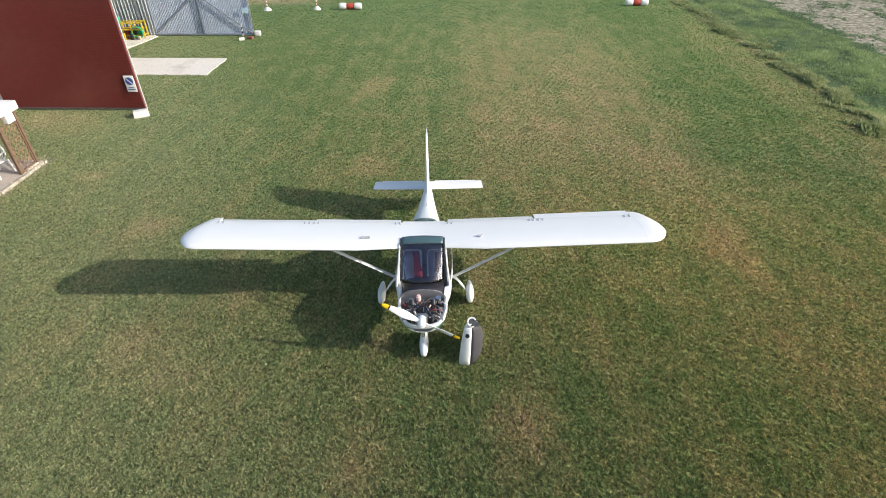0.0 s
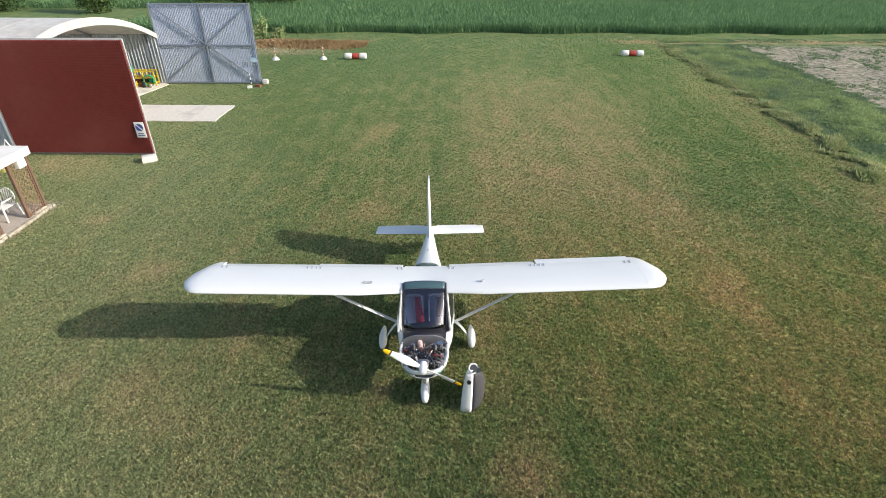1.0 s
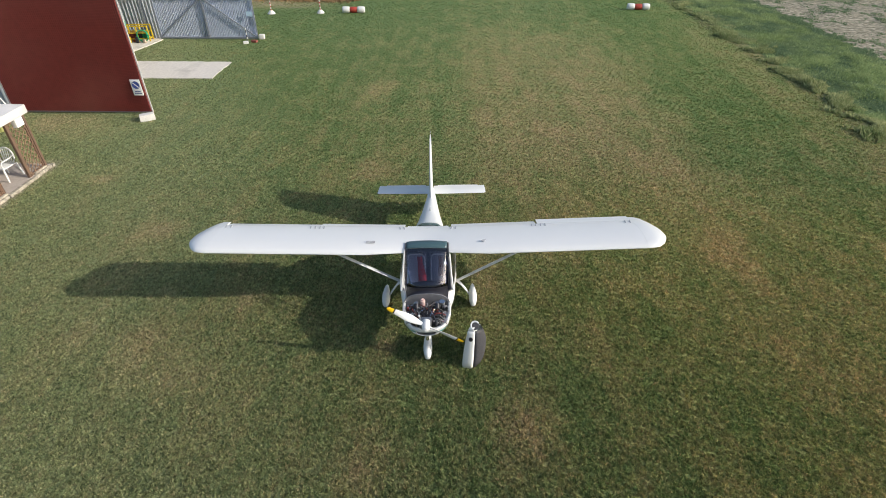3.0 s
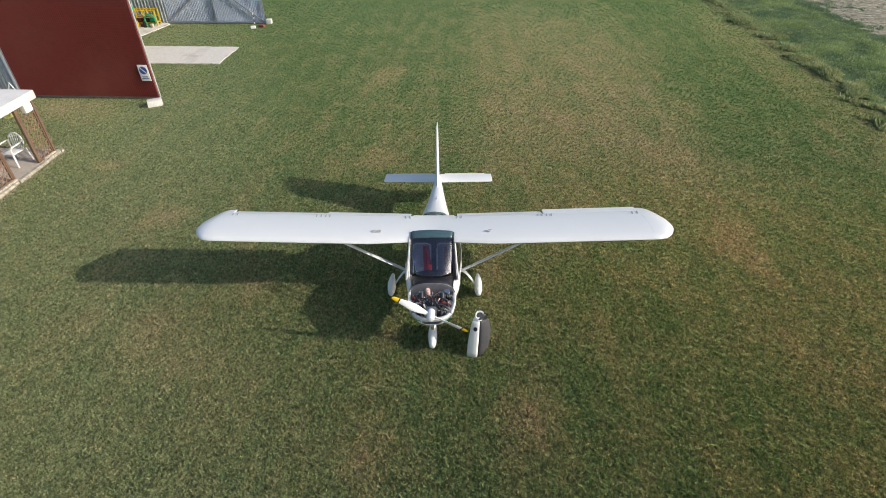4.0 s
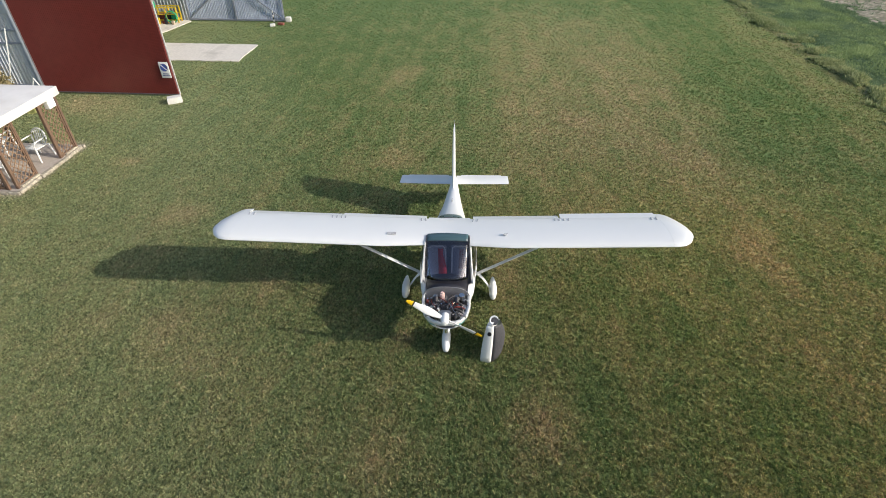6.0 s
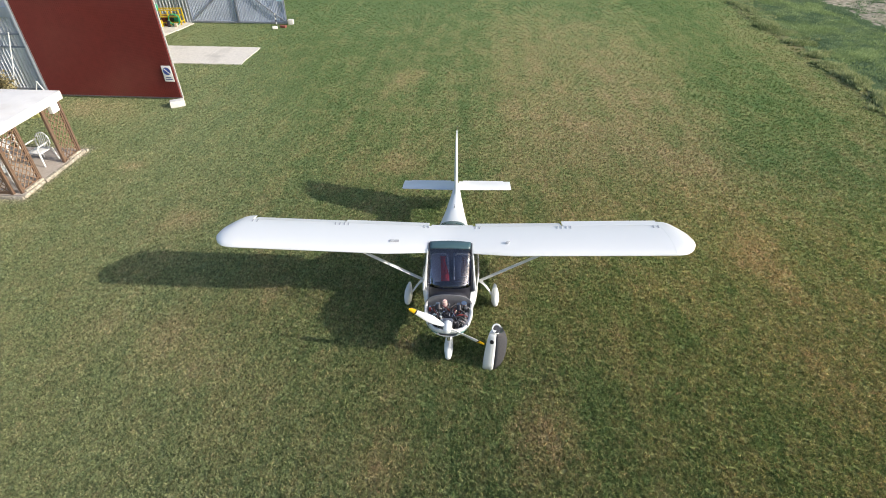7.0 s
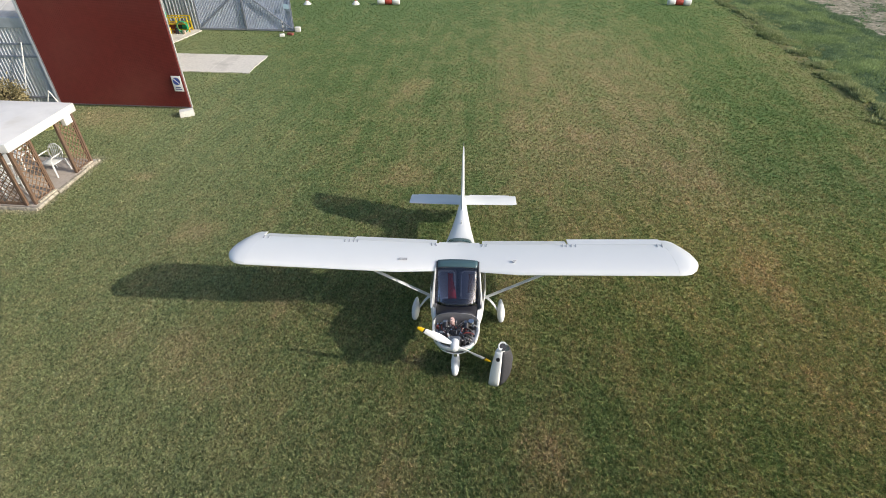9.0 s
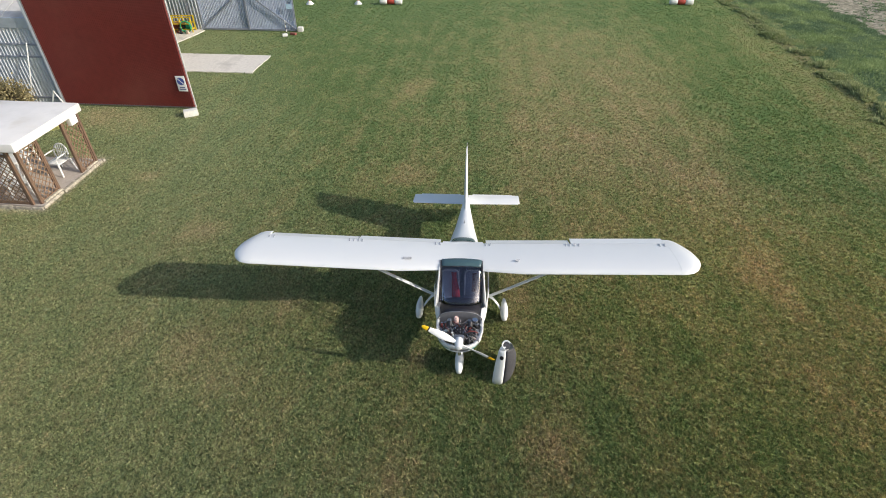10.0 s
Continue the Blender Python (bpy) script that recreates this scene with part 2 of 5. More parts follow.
MAROON = surface("maroon_steel", (0.150, 0.024, 0.022), 0.45, 0.0, vary=0.14, grain=6, stain=0.5, dirt=(0.25, 0.085, 0.06), dirt_amount=0.25)
ZINC = surface("galvanised_steel", (0.40, 0.44, 0.50), 0.45, 0.35, vary=0.12, grain=5, stain=0.6, dirt=(0.26, 0.27, 0.30), dirt_amount=0.35)
PALE_ZINC = surface("pale_galvanised_steel", (0.50, 0.53, 0.57), 0.5, 0.1, vary=0.10, grain=5, stain=0.6, dirt=(0.38, 0.40, 0.44), dirt_amount=0.4)
DOOR_GREY = surface("grey_door_steel", (0.53, 0.59, 0.71), 0.45, 0.12, vary=0.10, grain=5, stain=0.6, dirt=(0.34, 0.38, 0.47), dirt_amount=0.4)
ZINC_DARK = surface("steel_frame", (0.27, 0.30, 0.36), 0.5, 0.4, vary=0.15)
SHEET = surface("roof_sheet", (0.55, 0.53, 0.50), 0.7, vary=0.16, grain=3, stain=0.5, dirt=(0.36, 0.33, 0.29), dirt_amount=0.65)
FASCIA = surface("weathered_fascia", (0.49, 0.487, 0.485), 0.75, vary=0.16, grain=4, stain=1.6, dirt=(0.34, 0.31, 0.29), dirt_amount=0.5)
CONCRETE = concrete_material("concrete", (0.72, 0.68, 0.62))
PAVING = concrete_material("paving", (0.46, 0.40, 0.35))
BLOCK = concrete_material("white_block", (0.66, 0.65, 0.62))
WOOD = wood_material("stained_wood", (0.095, 0.058, 0.040), (0.195, 0.122, 0.082))
WOOD_PALE = wood_material("lattice_wood", (0.150, 0.090, 0.055), (0.290, 0.190, 0.120))
PLASTIC = surface("white_plastic", (0.76, 0.76, 0.75), 0.4, vary=0.05, relief=0.0)
ROOF_WHITE = surface("roof_membrane", (0.64, 0.63, 0.625), 0.75, vary=0.10, grain=2.2, stain=1.1, relief=0.15, dirt=(0.40, 0.37, 0.33), dirt_amount=0.5)
SIGN_BLUE = surface("sign_blue", (0.03, 0.07, 0.32), 0.45, relief=0.0)
INK = surface("sign_ink", (0.12, 0.14, 0.25), 0.6, relief=0.0)
STRAW_ROPE = surface("faded_rope", (0.42, 0.37, 0.26), 0.8)
MARK_RED = surface("marker_red", (0.42, 0.055, 0.035), 0.55, vary=0.15, dirt=(0.35, 0.06, 0.04), dirt_amount=0.4)
MARK_WHITE = surface("marker_white", (0.72, 0.72, 0.70), 0.55, vary=0.08, dirt=(0.5, 0.48, 0.42), dirt_amount=0.4)
GREEN_PLASTIC = surface("green_plastic", (0.015, 0.30, 0.14), 0.45)
LIME = surface("lime_plastic", (0.74, 0.76, 0.30), 0.45)
BEIGE = surface("gable_board", (0.44, 0.36, 0.27), 0.8, vary=0.15, grain=3, dirt=(0.16, 0.13, 0.10), dirt_amount=0.5)
CROP = leaf_material("crop_leaf", (0.085, 0.175, 0.080), (0.125, 0.240, 0.105), (0.185, 0.310, 0.140))
BUSH = leaf_material("bush_leaf", (0.030, 0.060, 0.018), (0.062, 0.115, 0.032), (0.120, 0.180, 0.060))
WEED = leaf_material("weed_leaf", (0.085, 0.145, 0.048), (0.260, 0.325, 0.120), (0.600, 0.585, 0.320))
FIELD = leaf_material("field_grass_leaf", (0.175, 0.255, 0.098), (0.290, 0.390, 0.160), (0.430, 0.500, 0.240))
RANK = leaf_material("field_weed_leaf", (0.105, 0.170, 0.095), (0.165, 0.245, 0.132), (0.245, 0.325, 0.175))
STRAW = leaf_material("straw", (0.200, 0.130, 0.060), (0.360, 0.240, 0.120), (0.500, 0.360, 0.200), 0.9)
DRYBUSH = leaf_material("dry_bush_leaf", (0.160, 0.140, 0.065), (0.310, 0.265, 0.135), (0.470, 0.405, 0.235), 0.8)
BARK = wood_material("bark", (0.050, 0.035, 0.022), (0.120, 0.090, 0.060))
WINDSCREEN = glass_material("tinted_perspex", (0.58, 0.61, 0.74), 0.06, 1.75)
SKYLIGHT = surface("teal_perspex", (0.055, 0.105, 0.120), 0.3, vary=0.08, grain=3, relief=0.0)
CLEAR = glass_material("clear_perspex", (0.82, 0.86, 0.88))


# ---- building helpers ----
def part(name, bm, material, parent=None, label="", flat=False):
    bmesh.ops.recalc_face_normals(bm, faces=bm.faces)
    me = bpy.data.meshes.new(name)
    if not flat:
        for f in bm.faces:
            f.smooth = True
    bm.to_mesh(me)
    bm.free()
    if not flat:
        me.set_sharp_from_angle(angle=radians(38))
    me.materials.append(material)
    ob = new(name, me)
    if parent:
        ob.parent = parent
    return tagged(ob, label)


def thing(name, label, category, m=None, group="", kind=""):
    ob = new(name)
    ob.matrix_basis = m or Matrix()
    return tagged(ob, label, category, group, kind)


def box(bm, lo, hi, bevel=0.0, m=None):
    lo, hi = Vector(lo), Vector(hi)
    at = Matrix.Translation((lo + hi) / 2) @ Matrix.Diagonal((*(hi - lo), 1))
    made = bmesh.ops.create_cube(bm, size=1.0, matrix=(m or Matrix()) @ at)
    if bevel:
        edges = {e for v in made["verts"] for e in v.link_edges}
        bmesh.ops.bevel(bm, geom=list(edges), offset=bevel, segments=2, affect="EDGES", profile=0.6)
    return bm


def rod(bm, a, b, r, r2=None, sides=10, caps=True):
    a, b = Vector(a), Vector(b)
    turn = (b - a).to_track_quat("Z", "Y").to_matrix().to_4x4()
    bmesh.ops.create_cone(bm, cap_ends=caps, segments=sides, radius1=r, radius2=r if r2 is None else r2, depth=(b - a).length,
                          matrix=Matrix.Translation((a + b) / 2) @ turn)
    return bm


def tube(bm, points, r, sides=8):
    """A bent tube along points."""
    pts = [Vector(p) for p in points]
    rings = []
    for k, p in enumerate(pts):
        d = (pts[min(k + 1, len(pts) - 1)] - pts[max(k - 1, 0)]).normalized()
        u = d.cross(Vector((0, 0, 1)) if abs(d.z) < 0.95 else Vector((1, 0, 0))).normalized()
        w = d.cross(u)
        rings.append([bm.verts.new(p + r * (math.cos(a) * u + math.sin(a) * w)) for a in [2 * math.pi * s / sides for s in range(sides)]])
    skin(bm, rings, True)
    bm.faces.new(rings[0]), bm.faces.new(rings[-1])
    return bm


def skin(bm, rings, closed):
    n = len(rings[0])
    for a, b in zip(rings, rings[1:]):
        for k in range(n if closed else n - 1):
            bm.faces.new((a[k], a[(k + 1) % n], b[(k + 1) % n], b[k]))


def arc(centre, radius, start, end, count, plane="xz"):
    out = []
    for k in range(count + 1):
        a = radians(start + (end - start) * k / count)
        c, s = radius * math.cos(a), radius * math.sin(a)
        p = Vector(centre)
        out.append(p + {"xz": Vector((c, 0, s)), "yz": Vector((0, c, s)), "xy": Vector((c, s, 0))}[plane])
    return out


def lofted(bm, rings, closed=True, caps=True):
    vs = [[bm.verts.new(p) for p in ring] for ring in rings]
    skin(bm, vs, closed)
    if closed and caps:
        bm.faces.new(vs[0]), bm.faces.new(vs[-1])
    return bm


def thicken(ob, depth, offset=0.0):
    mod = ob.modifiers.new("thickness", "SOLIDIFY")
    mod.thickness, mod.offset = depth, offset
    return ob


def oval(y, hw, top, bot, power=2.5, count=28, x=0.0):
    """A rounded section across y."""
    out, mid, hh = [], (top + bot) / 2, (top - bot) / 2
    for k in range(count):
        a = 2 * math.pi * k / count
        c, s = math.cos(a), math.sin(a)
        out.append(Vector((x + hw * math.copysign(abs(c) ** (2 / power), c), y, mid + hh * math.copysign(abs(s) ** (2 / power), s))))
    return out


# ---- ground ----
def ground_height(x, y):
    ditch = -0.06 * math.exp(-(((x - 16.7 + 0.15 * math.sin(y * 0.7)) / 0.5) ** 2)) + 0.03 * math.exp(-(((x - 15.9) / 0.5) ** 2))
    far = max(0.0, min(1.0, (abs(x) - 14) / 4))
    z = ditch * max(0.0, min(1.0, (46 - y) / 4)) if x > 0 else 0.0
    z += (0.012 + 0.05 * far) * noise.noise(Vector((x * 0.35, y * 0.35, 3.0)))
    if x > 20:
        z += 0.05 * noise.noise(Vector((x * 1.3, y * 1.3, 9.0))) * min(1.0, (x - 20) / 2)
    if x < -11 and y > 11:
        z = min(z, 0.0) - 0.012
    return z


# dry spots of the turf: centre, half lengths across and along the strip, strength
DRY_SPOTS = ((-3.7, 22.6, 0.8, 1.2, 0.30), (-2.9, 24.0, 0.6, 0.9, 0.30), (-7.9, 11.7, 0.55, 0.45, 0.55), (-11.1, 14.5, 0.45, 0.35, 0.60),
             (-2.6, 15.6, 0.9, 1.0, 0.32), (-4.7, 8.9, 0.55, 0.5, 0.42), (-6.6, 7.6, 0.9, 0.8, 0.36), (-5.2, 6.6, 0.7, 0.5, 0.30),
             (-1.3, 7.6, 0.30, 0.35, 0.50), (-1.6, 4.8, 0.7, 0.5, 0.34), (1.4, 5.6, 0.6, 0.7, 0.36), (7.0, 15.2, 1.0, 1.0, 0.34),
             (7.2, 10.9, 1.1, 2.0, 0.20), (7.6, 7.6, 1.6, 1.8, 0.20), (3.6, 18.6, 2.4, 2.4, 0.16), (-15.3, 18.9, 1.6, 0.9, 0.55))


def dry_share(p):
    """How dry the turf is at each point: lanes along the strip, a worn middle, and the spots."""
    x, y = p[:, 0], p[:, 1]
    wob = 0.35 * np.sin(0.9 * y + 1.3 * np.sin(0.4 * x)) + 0.25 * np.sin(2.3 * y + 1.7 * x) + 0.22 * np.sin(3.1 * x - 1.1 * y)
    step = lambda v, a, b: np.clip((v - a) / (b - a), 0, 1)
    d = 0.30 + 0 * x
    worn = step(x, 0.35, 0.75) * (1 - step(x + wob, 7.2, 9.2)) * step(y, 9.0, 15.0) * (1 - step(y + 2 * wob, 27.0, 36.0))
    d += 0.20 * worn
    d += 0.06 * step(x + wob, 4.6, 6.2) * (1 - step(x, 9.0, 11.5)) * (1 - step(y, 11.0, 15.0))
    d += 0.16 * step(x + wob, 12.0, 14.6) * (1 - step(y, 33.0, 40.0))
    d -= 0.10 * step(x + wob, 8.6, 9.6) * (1 - step(x + wob, 12.0, 13.2)) * step(y, 13.0, 17.0)
    d -= 0.12 * (1 - step(x, -1.0, 0.4)) * step(y, 16.0, 24.0)
    d -= 0.10 * (1 - step(x + wob, -6.0, -3.5)) * step(y, 11.0, 15.0)
    d -= 0.16 * step(y, 31.0, 38.0)
    d -= 0.08 * np.exp(-((x + 0.6) / 0.8) ** 2) * (1 - step(y, 6.0, 8.5)) - 0.06 * np.exp(-((x - 0.95) / 0.45) ** 2) * step(y, 7.0, 8.0) * (1 - step(y, 10.5, 13.0)) * 4
    for cx, cy, rx, ry, k in DRY_SPOTS:
        r = np.hypot((x - cx) / rx, (y - cy) / ry) + 0.35 * wob
        d += k * np.exp(-np.clip(r, 0, 9) ** 2)
    return d


def set_dry(me, p, per, own=0.0):
    """Stores the dryness at the points p, with a share of their own, for per vertices each."""
    at = me.attributes.new("dry", "FLOAT", "POINT")
    at.data.foreach_set("value", np.repeat(dry_share(p) + own, per).astype(np.float32))


def ground():
    xs = [-3000, -600, -150] + [k * 0.5 for k in range(-100, -34)] + [k * 0.3 for k in range(-56, 58)] + [17.5 + k * 0.5 for k in range(96)] + [160, 600, 3000]
    ys = [-3000, -600, -120] + [k * 0.5 for k in range(-40, 4)] + [2.0 + k * 0.3 for k in range(140)] + [44.5 + k * 0.5 for k in range(112)] + [250, 700, 3000]
    verts = [(x, y, ground_height(x, y) if abs(x) < 66 and -21 < y < 101 else 0.0) for y in ys for x in xs]
    n = len(xs)
    faces = [(r * n + c, r * n + c + 1, (r + 1) * n + c + 1, (r + 1) * n + c) for r in range(len(ys) - 1) for c in range(n - 1)]
    me = bpy.data.meshes.new("ground")
    me.from_pydata(verts, [], faces)
    me.polygons.foreach_set("use_smooth", np.ones(len(faces), bool))
    set_dry(me, np.array(verts), 1)
    me.materials.append(TURF)
    tagged(new("ground", me), "mown green airfield grass with dry straw-coloured patches", "ground", kind="structure")


def blades(name, points, heights, widths, lean, material, label, category, seed=1, away=None, dry=None):
    """One mesh of many upright leaf blades, two triangles each when bent."""
    rng = np.random.default_rng(seed)
    n = len(points)
    a = rng.uniform(0, 2 * math.pi, n)
    side = np.stack([np.cos(a), np.sin(a), 0 * a], 1) * widths[:, None] / 2
    b = rng.uniform(0, 2 * math.pi, n)
    tip = np.stack([np.cos(b), np.sin(b), 0 * b], 1) * (lean * heights * rng.uniform(0.2, 1, n))[:, None]
    if away is not None:
        tip = away * heights[:, None] + 0.5 * tip
    tip[:, 2] = heights
    verts = np.empty((n, 3, 3))
    verts[:, 0], verts[:, 1], verts[:, 2] = points - side, points + side, points + tip
    me = bpy.data.meshes.new(name)
    me.vertices.add(3 * n)
    me.vertices.foreach_set("co", verts.ravel())
    me.loops.add(3 * n)
    me.loops.foreach_set("vertex_index", np.arange(3 * n, dtype=np.int32))
    me.polygons.add(n)
    me.polygons.foreach_set("loop_start", np.arange(0, 3 * n, 3, dtype=np.int32))
    me.update()
    if dry is not None:
        set_dry(me, points, 3, dry)
    me.materials.append(material)
    return tagged(new(name, me), label, category, kind="stuff")


def tufts(centres, each, spread, rng):
    """Blade roots in tufts round the centres, and the way each blade leans out of its tuft."""
    own = np.repeat(np.arange(len(centres)), each)
    a, r = rng.uniform(0, 2 * math.pi, len(own)), np.sqrt(rng.uniform(0, 1, len(own)))
    out = np.stack([np.cos(a), np.sin(a), 0 * a], 1) * r[:, None]
    return own, centres[own] + out * np.broadcast_to(spread, len(centres))[own][:, None], out


ground()


# ---- hangar ----
def corrugated(bm, x0, x1, z0, z1, y, pitch, depth, facing=1):
    """A ribbed sheet in the plane y, ribs upright."""
    count = round((x1 - x0) / pitch)
    step = (x1 - x0) / count
    prof = []
    for k in range(count):
        for u, d in ((0.0, 0), (0.40, 0), (0.54, 1), (0.66, 1), (0.94, 0)):
            prof.append((x0 + (k + u) * step, y + facing * depth * d))
    prof.append((x1, y))
    low = [bm.verts.new((px, py, z0)) for px, py in prof]
    high = [bm.verts.new((px, py, z1)) for px, py in prof]
    for k in range(len(prof) - 1):
        bm.faces.new((low[k], low[k + 1], high[k + 1], high[k]))
    return bm


DOOR_H = 4.42


def hangar_leaf(m, width, height, skin_mat, frame_mat, back, label, rib):
    """A steel-framed hangar door leaf, hinged at x = 0, its sheets on the -y side unless back."""
    leaf = thing("hangar_door", label, "hangar door", m)
    y = 0.058 if back else -0.058
    count, out = 5, -1 if back else 1
    for k in range(count):
        bm = bmesh.new()
        corrugated(bm, width * k / count, width * (k + 1) / count, 0.10, height - 0.02, y, rib, 0.050, 1 if back else -1)
        part("sheet", bm, skin_mat, leaf, flat=True)
    bars = [((0, 0, 0.05), (0, 0, height), 0.04), ((width, 0, 0.05), (width, 0, height), 0.024), ((0, 0, height), (width, 0, height), 0.035),
            ((0, 0, 0.08), (width, 0, 0.08), 0.04), ((width / 2, 0, 0.08), (width / 2, 0, height), 0.05), ((0, 0, height / 2), (width, 0, height / 2), 0.03),
            ((0, out * 0.020, 0.1), (width, out * 0.020, height), 0.030), ((0, out * 0.032, height), (width, out * 0.032, 0.1), 0.030)]
    for k, (a, b, r) in enumerate(bars):
        bm = bmesh.new()
        d = Vector(b) - Vector(a)
        turn = d.to_track_quat("X", "Y").to_matrix().to_4x4()
        box(bm, (-d.length / 2, -r, -r), (d.length / 2, r, r), 0.006, Matrix.Translation((Vector(a) + Vector(b)) / 2) @ turn)
        edge = k in (1, 2) and not back
        part("frame_bar" if k < 6 else "brace", bm, FASCIA if edge or (k == 0 and not back) else frame_mat, leaf, flat=True)
    return leaf


SOUTH, NORTH, FRONT, BACK = 20.15, 31.20, -17.55, -29.0
EAVE, CROWN = 2.72, 4.30


def arch_z(y, lift=0.0):
    d = y - 24.5
    return CROWN + lift - (0.0365 if d > 0 else 0.049) * d * d


def hangar():
    h = thing("hangar", "grey corrugated steel hangar with a white arched roof", "hangar")
    for name, y, s in (("wall_south", SOUTH, -1), ("wall_north", NORTH, 1)):
        for k in range(7):
            bm = bmesh.new()
            x0 = BACK + (FRONT - BACK) * k / 7
            if s < 0:
                corrugated(bm, x0, x0 + (FRONT - BACK) / 7 - 0.004, 0.0, EAVE + 0.45, y, 0.15, 0.06, s)
            else:
                stretch = (FRONT + 0.66 - BACK) / (FRONT - BACK)
                x0 = BACK + (x0 - BACK) * stretch
                corrugated(bm, x0, x0 + (FRONT - BACK) * stretch / 7 - 0.004, 0.0, EAVE, y, 0.19, 0.08, -s)
            thicken(part("wall_sheet", bm, PALE_ZINC if s < 0 else ZINC, h, flat=True), 0.004)
        for z in (0.25, 1.93, 2.41):
            if s < 0:
                bm = bmesh.new()
                box(bm, (BACK, y - 0.12 * s - 0.03, z - 0.05), (FRONT, y - 0.12 * s + 0.03, z + 0.05), 0.008)
                part("girt", bm, ZINC_DARK, h, flat=True)
            bm = bmesh.new()
            box(bm, (BACK, y + 0.065 * s - 0.02, z - 0.035), (FRONT, y + 0.065 * s + 0.02, z + 0.035), 0.006)
            part("girt", bm, ZINC_DARK, h, flat=True)
    bm = bmesh.new()
    corrugated(bm, SOUTH, NORTH, 0.0, EAVE, 0.0, 0.19, 0.03, 1)
    bmesh.ops.transform(bm, matrix=Matrix.Translation((BACK, 0, 0)) @ pose(0, 0, 0, 0, 0, 90), verts=bm.verts)
    part("wall_back", bm, BEIGE, h, flat=True)
    ys = [SOUTH - 0.02 + (NORTH - SOUTH + 0.12) * k / 56 for k in range(57)]
    for k in range(12):
        x0, x1 = BACK - 0.3 + (FRONT + 1.0 - BACK) * k / 12, BACK - 0.3 + (FRONT + 1.0 - BACK) * (k + 1) / 12 - 0.012
        bm = bmesh.new()
        lift = 0.06 + 0.004 * (k % 2)
        lofted(bm, [[Vector((x0, y, arch_z(y, lift))) for y in ys], [Vector((x1, y, arch_z(y, lift))) for y in ys]], closed=False)
        thicken(part("roof_sheet", bm, SHEET, h, flat=True), 0.012)
    bm = bmesh.new()
    x = FRONT + 0.72
    outer, inner = [Vector((x, y, arch_z(y, 0.10))) for y in ys], [Vector((x, y, arch_z(y, -0.17 - 0.09 * math.sin(math.pi * min(1.0, max(0.0, (y - SOUTH) / 9)))))) for y in ys]
    lofted(bm, [outer, inner], closed=False)
    thicken(part("fascia", bm, FASCIA, h, "white arched front fascia", flat=True), 0.05)
    bm = bmesh.new()
    lofted(bm, [[Vector((BACK + 0.05, y, EAVE - 0.05)) for y in ys], [Vector((BACK + 0.05, y, max(EAVE, arch_z(y, 0.0)))) for y in ys]], closed=False)
    thicken(part("gable", bm, BEIGE, h), 0.04)
    for x in (-20.5, -24.0, -27.5):
        bm = bmesh.new()
        tube(bm, [Vector((x, y, arch_z(y, -0.08))) for y in ys], 0.05, 6)
        part("roof_rib", bm, ZINC_DARK, h)
    bm = bmesh.new()
    box(bm, (-17.80, 19.92, 0.0), (-17.69, 20.04, DOOR_H), 0.012)
    part("hinge_post", bm, PALE_ZINC, h, "pale grey hinge post", flat=True)
    bm = bmesh.new()
    box(bm, (BACK, SOUTH - 0.10, EAVE + 0.30), (FRONT + 0.6, SOUTH + 0.02, EAVE + 0.70), 0.02)
    part("gutter", bm, ZINC, h, flat=True)
    for y in (SOUTH, NORTH):
        bm = bmesh.new()
        box(bm, (FRONT - 0.08, y - 0.08, 0), (FRONT + 0.08, y + 0.08, EAVE + 0.1), 0.01)
        part("corner_post", bm, ZINC_DARK, h, flat=True)
    return h


hangar()
bm = bmesh.new()
box(bm, (BACK, SOUTH + 0.1, -0.15), (-17.3, NORTH - 0.1, 0.03), 0.02)
tagged(part("hangar_floor", bm, CONCRETE, flat=True), "pale grey concrete hangar floor", "floor", kind="structure")
pad = thing("concrete_pad", "pale weathered concrete pad set in the grass", "pavement", kind="structure")
rnd = random.Random(3)
for x0, x1 in ((-17.29, -15.31), (-15.30, -13.33), (-13.32, -11.33)):
    bm = bmesh.new()
    edge = [(x0 + (x1 - x0) * k / 8, 24.3 + rnd.uniform(-0.04, 0.03)) for k in range(9)] + [(x1 + (rnd.uniform(-0.10, 0.05) if x1 > -12 else 0), 24.3 + 2.55 * k / 6) for k in range(1, 6)]
    edge += [(x1 - (x1 - x0) * k / 8, 26.85 + rnd.uniform(-0.04, 0.03)) for k in range(9)]
    lofted(bm, [[Vector((x, y, z)) for x, y in edge] for z in (-0.15, 0.024)])
    part("slab", bm, CONCRETE, pad, flat=True)
bm = bmesh.new()
corners = ((-17.29, 28.3), (-17.0, 29.6), (-16.72, 31.0), (-17.29, 31.3))
lofted(bm, [[Vector((x, y, z)) for x, y in corners] for z in (-0.15, 0.028)])
tagged(part("concrete_apron", bm, CONCRETE, flat=True), "wedge of concrete at the hangar threshold", "pavement", kind="structure")

hangar_leaf(pose(-17.66, 20.02, 0, 0, 0, 0.3), 5.57, DOOR_H, MAROON, ZINC_DARK, False, "open hangar door leaf clad in maroon corrugated steel", 0.0739)
hangar_leaf(pose(-16.86, 31.17, 0, -0.9, 0, 0.7), 5.53, 4.27, DOOR_GREY, ZINC_DARK, True, "open hangar door leaf with grey ribbed back and diagonal braces", 0.0924)


